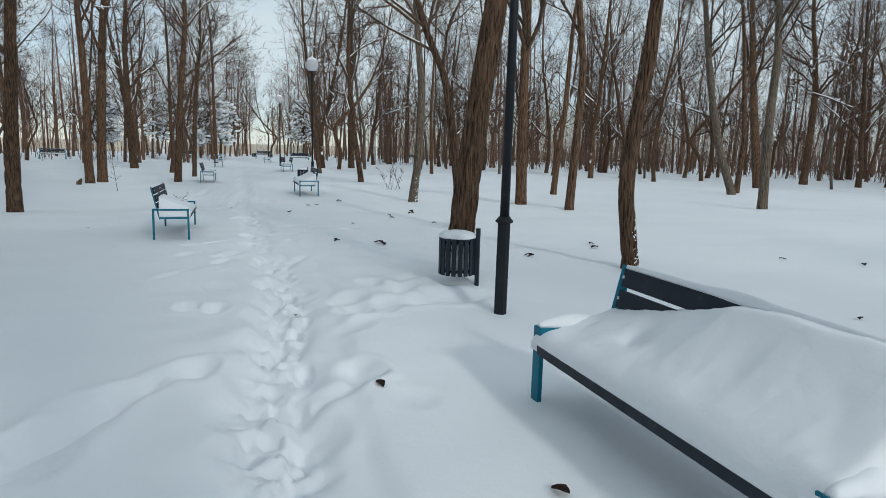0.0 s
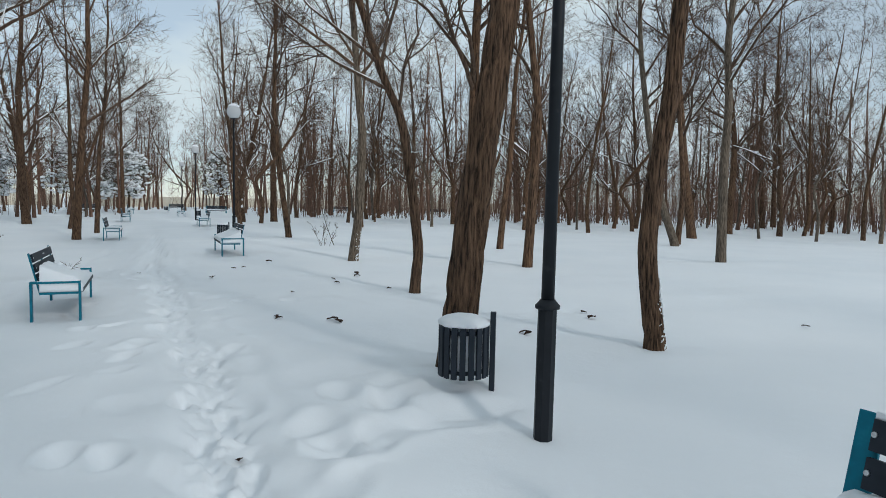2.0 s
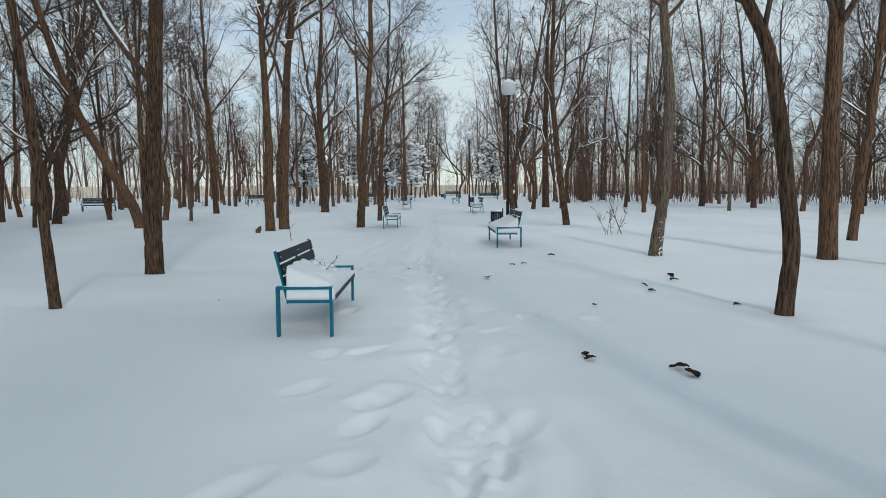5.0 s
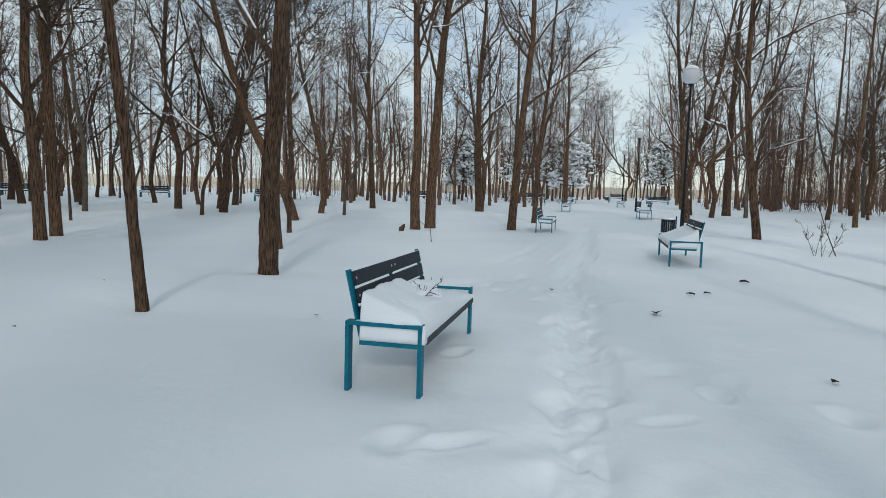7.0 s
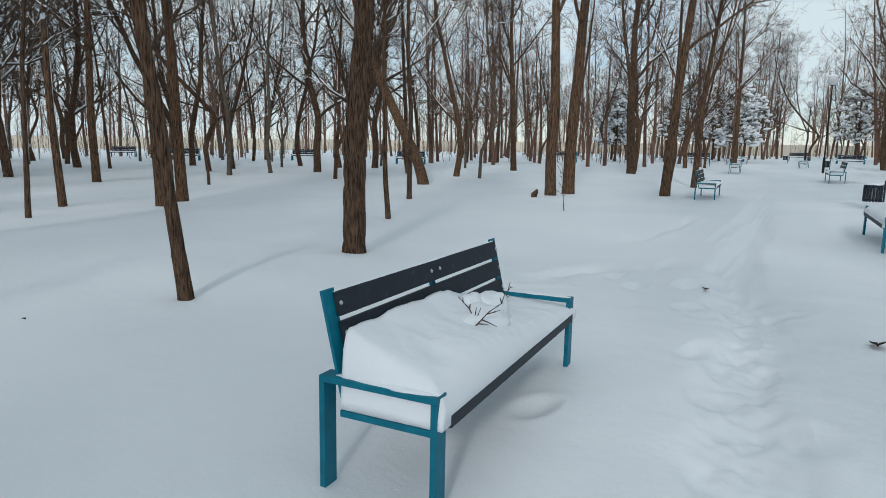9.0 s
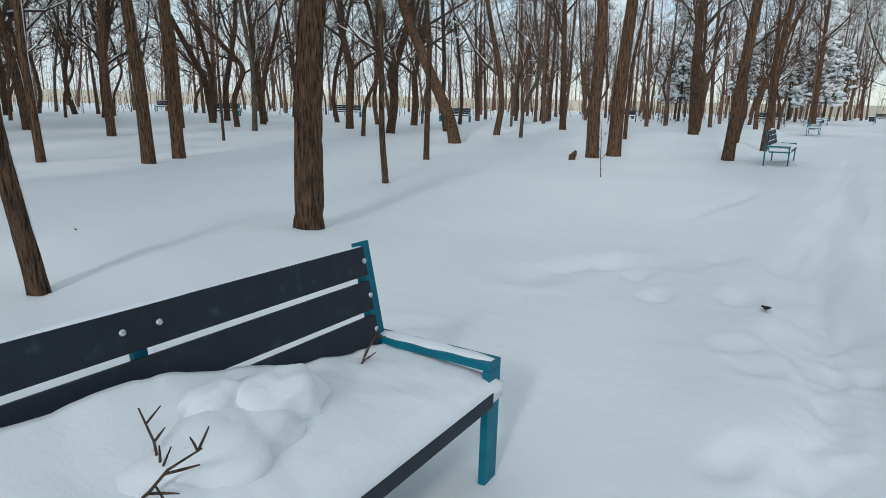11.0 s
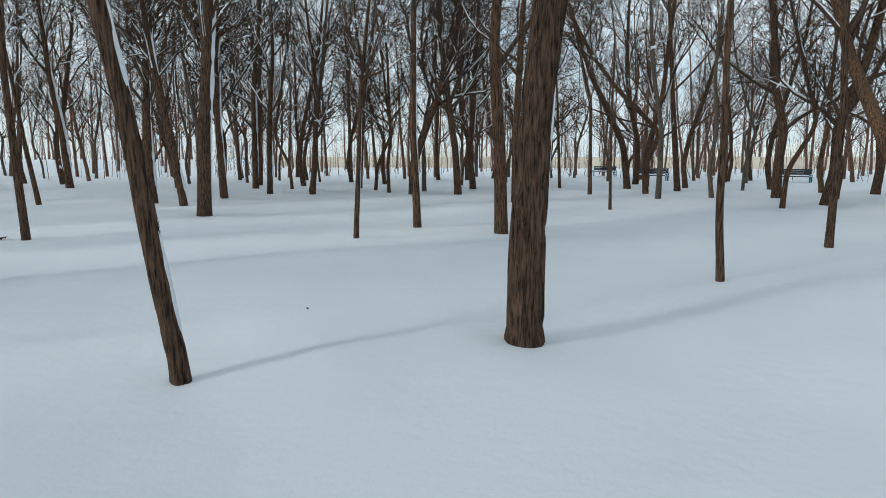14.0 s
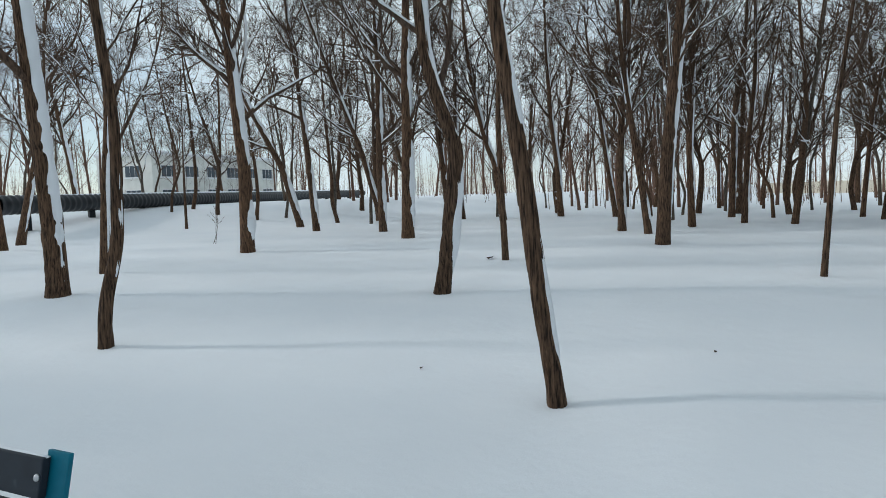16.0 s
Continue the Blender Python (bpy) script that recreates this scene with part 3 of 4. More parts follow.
tree(-32.35, 18.09, 0.099, [(3.84, -0.01, -0.07), (5.57, -0.09, -0.48)])
tree(-36.62, 20.72, 0.189, [(2.14, -0.06, -0.27), (5.43, -0.44, -1.83)])
tree(-39.48, 22.39, 0.191, [(1.69, -0.0, -0.02), (4.89, 0.17, 0.63)])
tree(-34.06, 22.34, 0.163, [(3.91, -0.11, -0.35), (8.3, -0.22, -0.7)])
tree(-31.70, -10.89, 0.224, [(3.85, 0.17, -0.19), (6.57, 0.14, -0.16)])
tree(-36.46, -16.48, 0.270, [(4.29, 0.31, -0.33), (7.5, 0.4, -0.42)])
tree(-14.59, -3.80, 0.228, [(2.45, -0.03, 0.02), (4.57, 0.11, -0.06), (6.48, 0.22, -0.12)])
tree(-22.08, -11.19, 0.186, [(3.34, 0.19, -0.13), (7.88, 0.53, -0.36)])
tree(-23.11, -7.66, 0.197, [(2.68, 0.04, -0.03), (7.45, -0.03, 0.02)])
tree(-23.98, -15.41, 0.215, [(3.05, 0.66, -0.42), (6.25, 1.94, -1.26)])
tree(-8.35, 1.06, 0.194, [(1.43, 0.01, -0.0), (3.15, 0.09, -0.02), (4.99, 0.19, -0.05)])
tree(-7.53, 6.03, 0.077, [(0.47, -0.02, 0.01), (1.14, -0.18, 0.06), (1.95, -0.22, 0.07), (2.55, -0.23, 0.07), (3.73, -0.12, 0.04)])
tree(-10.02, -1.86, 0.115, [(1.7, -0.12, 0.04), (3.58, -0.29, 0.09)])
tree(-19.54, -19.28, 0.080, [(2.64, -0.02, 0.01), (6.12, -0.13, 0.06)])
tree(-11.54, -16.59, 0.192, [(1.9, -0.41, 0.09), (4.17, -0.95, 0.2)])
tree(-10.34, -13.38, 0.170, [(1.29, 0.07, -0.01), (2.87, 0.19, -0.04)])
tree(-26.79, 1.71, 0.153, [(3.29, 0.01, -0.02)])
tree(-28.97, 3.44, 0.160, [(3.22, 0.04, -0.1), (6.32, 0.01, -0.03)])
tree(-36.76, 2.05, 0.179, [(4.95, -0.03, 0.07), (8.54, -0.18, 0.49)])
tree(-36.06, -3.71, 0.157, [(3.75, 0.27, -0.49), (7.63, 0.54, -0.97)])
tree(-19.22, -35.98, 0.229, [(3.16, 0.29, -0.08), (8.54, 1.06, -0.3)])
tree(-23.68, -8.25, 0.152, [(3.48, 0.66, -0.56), (7.4, 1.75, -1.48)])
tree(-47.78, -2.76, 0.142, [(6.23, 0.05, -0.14)])
tree(-57.75, 3.00, 0.190, [(4.34, 0.01, -0.03)])
# trees behind the start, whose long shadows lie over the path
tree(3.1, -4.6, 0.16, [(2.0, 0.1, 0.0)], snow=0.01)
tree(1.3, -8.5, 0.14, [(2.0, -0.1, 0.1)], snow=0.01)
tree(5.6, -7.0, 0.18, [(2.0, 0.1, 0.1)], snow=0.01)
tree(-1.5, -7.5, 0.13, [(2.0, 0.2, 0.0)], snow=0.01)
tree(8.5, -3.0, 0.15, [(2.0, 0.0, 0.1)], snow=0.01)
tree(4.2, -13.0, 0.17, [(2.0, 0.1, 0.1)], snow=0.01)
tree(10.5, -9.0, 0.15, [(2.0, 0.1, 0.0)], snow=0.01)
tree(-4.0, -12.0, 0.15, [(2.0, 0.1, 0.0)], snow=0.01)


# ---- woods further off ----
def clear_of_alley(x, y):
    v = x * ACROSS[0] + y * ACROSS[1] + 1.5
    u = x * ALLEY[0] + y * ALLEY[1]
    return abs(v) > (4.2 + max(0, u - 40) * 0.03) or u < 0


def woods():
    rng = np.random.default_rng(77)
    kinds = []
    for i in range(9):
        r = [0.09, 0.12, 0.15, 0.18, 0.1, 0.13, 0.2, 0.08, 0.14][i]
        height = 8.5 + r * 32
        bend = rng.normal(0, 0.25, 6)
        knots = [(1.2, bend[0] * 0.4, bend[1] * 0.4), (2.6, bend[2], bend[3]), (4.5, bend[4] * 1.6, bend[5] * 1.6)]
        t, c, f = tree_parts(r, knots, height, rng, 2.2, 1.05, 0.12, None)
        ob = new("tree")
        tagged(ob, "slender bare tree of the snowy wood", "tree", "trees of the wood")
        part("trunk", t, BARK_GREY if i % 3 == 1 else BARK, ob)
        part("crown", c, TWIG, ob)
        tagged(part("snow", f, SNOW_SOFT, ob, "white snow clinging to bark and limbs"), kind="stuff")
        kinds.append(ob)
    spots, used = [(a, b) for a, b, _ in TREE_SPOTS], 0
    tries = 0
    while used < 172 and tries < 20000:
        tries += 1
        a = rng.uniform(radians(-62), radians(172)) if used % 6 else rng.uniform(0.9, 1.75)
        d = 24 + 32 * rng.random() ** 0.75
        x, y = -2.5 - math.sin(a) * d, 7 + math.cos(a) * d
        if d < (31 if a < 0 else 27 if a < 1.2 else 29):
            continue
        if 0.05 < a < 0.75 and rng.random() < 0.25:
            continue
        if not clear_of_alley(x, y) or any((x - p) ** 2 + (y - q) ** 2 < 3.0 for p, q in spots):
            continue
        if math.hypot(x + 38, y - 37.6) < 3 or math.hypot(x + 48, y - 35) < 3:
            continue
        if a > radians(120) and abs((x + 11.5) * 0.596 - (y + 20.5) * 0.803) < 1.6:
            continue
        m = pose(x, y, float(lie(x, y)), rng.normal(0, 2.2), rng.normal(0, 2.2), rng.uniform(0, 360))
        if used < len(kinds):
            kinds[used].matrix_basis = m
        else:
            copy_thing(kinds[int(rng.integers(0, len(kinds)))], m)
        spots.append((x, y))
        used += 1
    # the wood goes on behind the start, towards the sun
    behind = 0
    while behind < 22:
        x, y = rng.uniform(-6, 30), rng.uniform(-34, -3)
        if x < 4 and y > -11 or any((x - p) ** 2 + (y - q) ** 2 < 6 for p, q in spots) or math.hypot(x, y) < 7:
            continue
        if x < -4 and y > -30:
            continue
        copy_thing(kinds[int(rng.integers(0, len(kinds)))], pose(x, y, float(lie(x, y)), rng.normal(0, 2.2), rng.normal(0, 2.2), rng.uniform(0, 360)))
        spots.append((x, y))
        behind += 1
    # trees that close the far end of the alley
    for i in range(8):
        u, v = rng.uniform(84, 104), (-8 + 16 * (i + rng.random()) / 8) - 1.5
        x, y = u * ALLEY[0] + v * ACROSS[0], u * ALLEY[1] + v * ACROSS[1]
        if any(math.hypot(x - p, y - q) < 1.2 for p, q in ((-22.1, 66.3), (-14.6, 46.7), (-36.0, 97.6))):
            continue
        copy_thing(kinds[int(rng.integers(0, len(kinds)))], pose(x, y, float(lie(x, y)), rng.normal(0, 2), rng.normal(0, 2), rng.uniform(0, 360)))
    # the far belt, past counting
    stems, snowy = Buf(), Buf()
    models = []
    for i in range(7):
        h = rng.uniform(9, 14)
        line, rad = trunk_line(0.13, [(3, *rng.normal(0, 0.3, 2))], h, rng, 1.1)
        up = line[:, 2] > 1.8
        l1, r1 = spawn(line[up][None], rad[up][None], 13, 4, h * 0.27, (22, 50), 0.5, rng, 0.0, 0.5)
        l2, r2 = spawn(l1, r1, 5, 3, h * 0.13, (20, 60), 0.25, rng, 0.15, 0.6)
        l3, r3 = spawn(l2, r2, 3, 2, h * 0.08, (20, 60), 0.1, rng, 0.1, 0.7)
        models.append((line, rad, l1, r1, l2, r2, l3, r3))
    placed = 0
    while placed < 860:
        a = rng.uniform(radians(-80), radians(185)) if placed % 4 else rng.uniform(-0.95, 0.85)
        d = 47 + 84 * rng.random()
        x, y = -2.5 - math.sin(a) * d, 7 + math.cos(a) * d
        if not clear_of_alley(x, y) and d < 84:
            continue
        if radians(135) < a < radians(158) and d < 76:
            continue
        line, rad, l1, r1, l2, r2, l3, r3 = models[int(rng.integers(0, 7))]
        c, s = math.cos(a * 37 + d), math.sin(a * 37 + d)
        rot = np.array([[c, -s, 0], [s, c, 0], [0, 0, 1]]) * rng.uniform(0.9, 1.35)
        at = np.array([x, y, float(lie(x, y))])
        tubes(stems, (line @ rot.T + at)[None], rad[None] * 1.1, 5)
        tubes(stems, l1 @ rot.T + at, r1, 3)
        q2 = l2 @ rot.T + at
        spikes(stems, q2[:, 0], q2[:, 1], r2[:, 0])
        spikes(stems, q2[:, 1], q2[:, 2], r2[:, 1])
        q3 = l3 @ rot.T + at
        spikes(stems, q3[:, 0], q3[:, 1], np.clip(r3[:, 0], 0.016, 0.024))
        k = rng.random(len(q2)) < 0.25
        spikes(snowy, q2[k][:, 0] + np.array([0, 0, 0.04]), q2[k][:, 1] + np.array([0, 0, 0.05]), r2[k][:, 0] * 1.35)
        placed += 1
    # thicket of thin stems and twigs between the far trunks
    k = 13000
    a = np.where(rng.random(k) < 0.55, rng.uniform(radians(-85), radians(8), k), rng.uniform(radians(-85), radians(190), k))
    d = 50 + 85 * rng.random(k) ** 0.8
    x, y = -2.5 - np.sin(a) * d, 7 + np.cos(a) * d
    v = x * ACROSS[0] + y * ACROSS[1] + 1.5
    ok = ((np.abs(v) > 4.5 + np.clip(d - 45, 0, None) * 0.03) | (d > 88)) & ~((a > radians(133)) & (a < radians(160)) & (d < 80))
    x, y, a, d = x[ok], y[ok], a[ok], d[ok]
    base = np.stack([x, y, lie(x, y)], -1)
    tip = base + np.concatenate([rng.normal(0, 0.5, (len(x), 2)), rng.uniform(1.5, 9.5, (len(x), 1))], 1)
    spikes(stems, base, tip, rng.uniform(0.012, 0.035, len(x)))
    for _ in range(4):
        s = rng.uniform(0.25, 0.95, (len(x), 1))
        p = base + (tip - base) * s + rng.normal(0, 0.25, base.shape)
        q = p + np.concatenate([rng.normal(0, 0.75, (len(x), 2)), rng.uniform(0.2, 1.5, (len(x), 1))], 1)
        spikes(stems, p, q, rng.uniform(0.007, 0.014, len(x)))
    ob = new("far_woods", stems.mesh("far_woods", FAR_TWIG))
    tagged(ob, "dense brown winter woodland closing the view", "woodland", "", "stuff")
    ob = new("far_snow", snowy.mesh("far_snow", SNOW_SOFT))
    tagged(ob, "snow lying on twigs of the distant woodland", "snow", "", "stuff")


# ---- park benches ----
def bench():
    """Bench of bent flat teal steel with dark slats: x runs along it, y to its back, z up from the snow."""
    ob = new("bench")
    length, depth, arm, wide, thick = 2.0, 0.555, 0.48, 0.085, 0.028
    tilt = pose(0, 0.44, 0.31, -13, 0, 0)
    for x in (0.0, length - wide):
        end = part("end_frame", box_bm(x, x + wide, 0.0, depth, arm - thick, arm, 0.003), TEAL, ob, "teal steel armrest frame")
        part("front_leg", box_bm(x, x + wide, 0.0, thick, -0.45, arm - thick - 0.0005, 0.003), TEAL, end)
        part("back_leg", box_bm(x, x + wide, depth - thick, depth, -0.45, arm - thick - 0.0005, 0.003), TEAL, end)
        part("seat_bearer", box_bm(x + 0.003, x + wide - 0.003, 0.0285, 0.45, 0.316, 0.344, 0.003), TEAL, end)
        inset = 0.035 if x == 0 else -0.035
        bm = box_bm(x + inset, x + inset + wide, 0.0, 0.014, 0.0, 0.535, 0.003)
        bmesh.ops.transform(bm, matrix=tilt, verts=bm.verts)
        part("back_upright", bm, TEAL, end, "flat teal steel upright")
    part("front_rail", box_bm(wide, length - wide, 0.006, 0.028, 0.322, 0.34, 0.002), TEAL, ob)
    part("seat_slat", box_bm(wide + 0.003, length - wide - 0.003, -0.022, 0.004, 0.332, 0.386, 0.004), SLAT, ob, "dark front slat")
    for i in range(4):
        y0 = 0.04 + i * 0.1
        part("seat_slat", box_bm(0.035, length - 0.035, y0, y0 + 0.086, 0.3455, 0.378, 0.004), SLAT, ob)
    for i in range(3):
        bm = box_bm(0.1, length - 0.1, -0.026, -0.002, 0.155 + i * 0.128, 0.262 + i * 0.128, 0.004)
        bmesh.ops.transform(bm, matrix=tilt, verts=bm.verts)
        slat = part("back_slat", bm, SLAT, ob, "dark blue-grey back slat")
        for x in (0.112, length - 0.112) if i < 2 else (0.112, length / 2 - 0.05, length / 2 + 0.05, length - 0.112):
            bm = turned_bm([(0.011, 0), (0.010, 0.004), (0.006, 0.007), (0.001, 0.008)], 10)
            bmesh.ops.transform(bm, matrix=tilt @ pose(x, -0.026, 0.21 + i * 0.128, 90, 0, 0), verts=bm.verts)
            part("bolt", bm, STEEL, slat, "round steel bolt head")
    bm = box_bm(length / 2 - 0.02, length / 2 + 0.02, -0.001, 0.02, 0.1, 0.515, 0.003)
    bmesh.ops.transform(bm, matrix=tilt, verts=bm.verts)
    part("back_strap", bm, TEAL, ob)
    return tagged(ob, "teal steel park bench with dark slats under snow", "bench", "benches along the alley")


EVEN = (1, 1, 1, 1, 1)


def seat_snow(seed, thick, heap, cover=0.0, deep=EVEN, high=EVEN):
    """Snow lying on a bench seat. heap raises it towards the back, cover sinks the back slats into it;
    deep and high scale its depth and heap at five places along the seat."""
    nx, ny, long = (96, 34, 1.98) if seed < 30 else (40, 14, 1.98)
    x = np.linspace(0.008, 0.008 + long, nx)[:, None] + np.zeros((1, ny))
    y = np.linspace(-0.02, 0.45 + 0.1 * cover, ny)[None, :] + np.zeros((nx, 1))
    yn = np.clip((y + 0.02) / 0.5, 0, 1)
    xn = np.clip((x - 0.01) / long, 0, 1)
    along = np.linspace(0, 1, 5)
    body, back = np.interp(xn, along, deep), np.interp(xn, along, high)
    rim = np.clip(np.minimum(np.minimum(xn * long, (1 - xn) * long) / 0.06, (y + 0.026) / 0.10), 0, 1)
    rim = np.sqrt(1 - (1 - rim) ** 2)
    top = thick * body * (0.85 + 0.3 * vnoise(x * 1.6, y * 2.2, seed + 3)) + heap * back * yn ** 1.4 * (0.8 + 0.4 * vnoise(x * 1.3 + 7, y * 0 + 2, seed + 4))
    top += (vnoise(x * 7, y * 7, seed + 5) - 0.5) * 0.016 + (vnoise(x * 26, y * 26, seed + 6) - 0.5) * 0.006
    if cover >= 1:
        top -= 0.06 * np.exp(-((x - 0.62) / 0.09) ** 2 - ((y - 0.27) / 0.07) ** 2)
    z = np.minimum(0.3875 + np.maximum(top, 0.012) * rim, 0.835 + 0.02 * vnoise(x * 4, y * 4, seed + 9))
    buf = Buf()
    i = (np.arange(nx - 1)[:, None] * ny + np.arange(ny - 1)[None, :]).ravel()
    buf.add(np.stack([x, y, z], -1), np.stack([i, i + ny, i + ny + 1, i + 1], -1))
    buf.add(np.stack([x, y, np.full_like(x, 0.347)], -1), np.stack([i, i + 1, i + ny + 1, i + ny], -1))
    n0 = nx * ny
    rimline = [a * ny for a in range(nx)] + [(nx - 1) * ny + b for b in range(1, ny)] + [a * ny + ny - 1 for a in range(nx - 2, -1, -1)] + [b for b in range(ny - 2, 0, -1)]
    k = len(rimline)
    buf.f.extend([[rimline[a], rimline[(a + 1) % k], rimline[(a + 1) % k] + n0, rimline[a] + n0][::-1] for a in range(k)])
    return buf


def ridge_snow(p, q, wide, tall, seed, n=26):
    """A rounded roll of snow along a bar from p to q."""
    t = np.linspace(0, 1, n)
    line = np.array(p)[None] * (1 - t[:, None]) + np.array(q)[None] * t[:, None]
    w = np.sin(np.clip(t, 0.02, 0.98) * math.pi) ** 0.3 * (0.75 + 0.5 * vnoise(t * 6 + seed, t * 0, seed))
    along = np.array(q) - np.array(p)
    side = np.cross(along / np.linalg.norm(along), np.array([0, 0, 1.0]))
    th = np.linspace(0, math.pi, 9)
    v = line[:, None, :] + side[None, None] * (np.cos(th)[None, :, None] * wide * w[:, None, None]) + np.array([0, 0, 1.0]) * (np.sin(th)[None, :, None] * tall * w[:, None, None])
    buf = Buf()
    i = (np.arange(n - 1)[:, None] * 9 + np.arange(8)[None, :]).ravel()
    buf.add(v, np.stack([i, i + 1, i + 10, i + 9], -1))
    j = np.arange(n - 1) * 9
    buf.f.extend(np.stack([j, j + 9, j + 17, j + 8], -1).tolist())
    buf.f.extend([list(range(9))[::-1], list(range((n - 1) * 9, n * 9))])
    return buf


BENCH = None


def put_bench(x, y, turn, thick, heap, seed, cover=0.0, arms=0.02, z=0.0, tip=0.0, label="", deep=EVEN, high=EVEN):
    global BENCH
    m = pose(x, y, z, 0, tip, turn)
    if BENCH is None:
        BENCH = bench()
        BENCH.matrix_basis = m
        ob = BENCH
    else:
        ob = copy_thing(BENCH, m)
    if label:
        tagged(ob, label)
    snow = new("snow_cover")
    snow.matrix_basis = m
    tagged(snow, "thick white snow lying on the bench", "snow", "snow on the benches")
    part("seat_snow", seat_snow(seed, thick, heap, cover, deep, high), SNOW, snow)
    if arms:
        for i, ax in enumerate((0.042, 1.958)):
            part("arm_snow", ridge_snow((ax, 0.01, 0.478), (ax, 0.49, 0.478), 0.036 + arms * 0.2, arms, seed + i), SNOW, snow)
        part("back_snow", ridge_snow((0.1, 0.547, 0.816), (1.9, 0.547, 0.816), 0.014, arms * 0.7, seed + 5, 60), SNOW, snow)
    return ob


LEFT_TURN, RIGHT_TURN = 111.0, -69.0
put_bench(-4.455, 10.036, 111.7, 0.112, 0.20, 11, 0, 0.014, 0.008, 0.8, "teal park bench with a lumpy snow heap on its seat",
          (1.2, 1.2, 1.0, 0.6, 0.4), (1.0, 1.0, 1.0, 0.4, 0.08))
put_bench(0.63, 3.62, -68.0, 0.10, 0.27, 21, 1.0, 0.07, 0.06, 0.0, "teal park bench buried under smooth thick snow",
          (0.75, 0.85, 1.0, 1.05, 1.1), (0.4, 0.75, 1.25, 1.5, 1.5))
put_bench(-5.69, 20.1, RIGHT_TURN, 0.08, 0.22, 31, 0.3, 0.015, 0.08)
put_bench(-10.95, 26.3, LEFT_TURN, 0.05, 0.05, 41, 0, 0.02, -0.08)
put_bench(-11.8, 38.0, RIGHT_TURN, 0.06, 0.15, 51, 0, 0.02, 0.05)
put_bench(-18.3, 45.0, LEFT_TURN, 0.05, 0.05, 61, 0, 0.02, -0.05)
put_bench(-24.6, 60.0, LEFT_TURN, 0.05, 0.05, 71)
put_bench(-26.8, 66.3, LEFT_TURN, 0.05, 0.05, 75)
put_bench(-19.4, 57.0, RIGHT_TURN, 0.05, 0.1, 81)
put_bench(-20.2, 67.5, 10, 0.05, 0.05, 83)
put_bench(-30.4, 62.2, 28, 0.04, 0.02, 85)
put_bench(-29.0, 82.0, 20, 0.04, 0.02, 87)
put_bench(-37.4, 35.4, 45, 0.04, 0.02, 91)
put_bench(-46.0, 32.2, 52, 0.05, 0.02, 101)
put_bench(-48.6, 24.2, 60, 0.04, 0.02, 111)
put_bench(-59.4, 23.2, 60, 0.05, 0.02, 121)
put_bench(-37.0, 52.0, 35, 0.04, 0.02, 131)
put_bench(3.0, 82.0, -5, 0.04, 0.02, 151)
put_bench(-9.6, 88.0, 0, 0.04, 0.02, 155)
put_bench(19.0, 92.0, -15, 0.04, 0.02, 161)
put_bench(34.0, 98.0, -20, 0.04, 0.02, 165)
put_bench(48.0, 94.0, -25, 0.04, 0.02, 167)


# ---- lamp posts ----
def street_lamp():
    ob = new("street_lamp")
    post = part("post_base", turned_bm([(0.062, -0.4), (0.060, 0.86), (0.058, 0.87)], 8, False), BLACK, ob, "octagonal black steel base")
    part("collar", turned_bm([(0.056, 0.862), (0.078, 0.868), (0.080, 0.885), (0.066, 0.90), (0.046, 0.925)], 16), BLACK, post)
    part("pole", turned_bm([(0.042, 0.92), (0.038, 2.6), (0.034, 4.62)], 14), BLACK, ob, "black round steel pole")
    part("cup", turned_bm([(0.034, 4.60), (0.10, 4.63), (0.11, 4.67), (0.06, 4.71)], 16), BLACK, ob)
    bm = bmesh.new()
    bmesh.ops.create_uvsphere(bm, u_segments=24, v_segments=14, radius=0.265)
    for f in bm.faces:
        f.smooth = True
    bmesh.ops.translate(bm, vec=(0, 0, 4.90), verts=bm.verts)
    part("globe", bm, GLOBE, ob, "white opal globe shade")
    cap = turned_bm([(0.20, 5.085), (0.215, 5.10), (0.16, 5.17), (0.08, 5.205), (0.01, 5.215)], 20)
    part("snow_cap", cap, SNOW_SOFT, ob, "small cap of snow")
    return tagged(ob, "black park lamp post with a white globe", "street lamp", "lamp posts of the park")


LAMP = street_lamp()
LAMP.matrix_basis = pose(0.506, 5.664, 0.05, 0, 0.3, 20)
for x, y in ((-6.9, 26.9), (-14.6, 46.7), (-22.1, 66.3), (-45.7, 75.9), (-36.0, 97.6), (-12.3, 80.3), (-11.9, 108.0), (22.0, 96.0)):
    copy_thing(LAMP, pose(x, y, 0, 0, 0, 20))


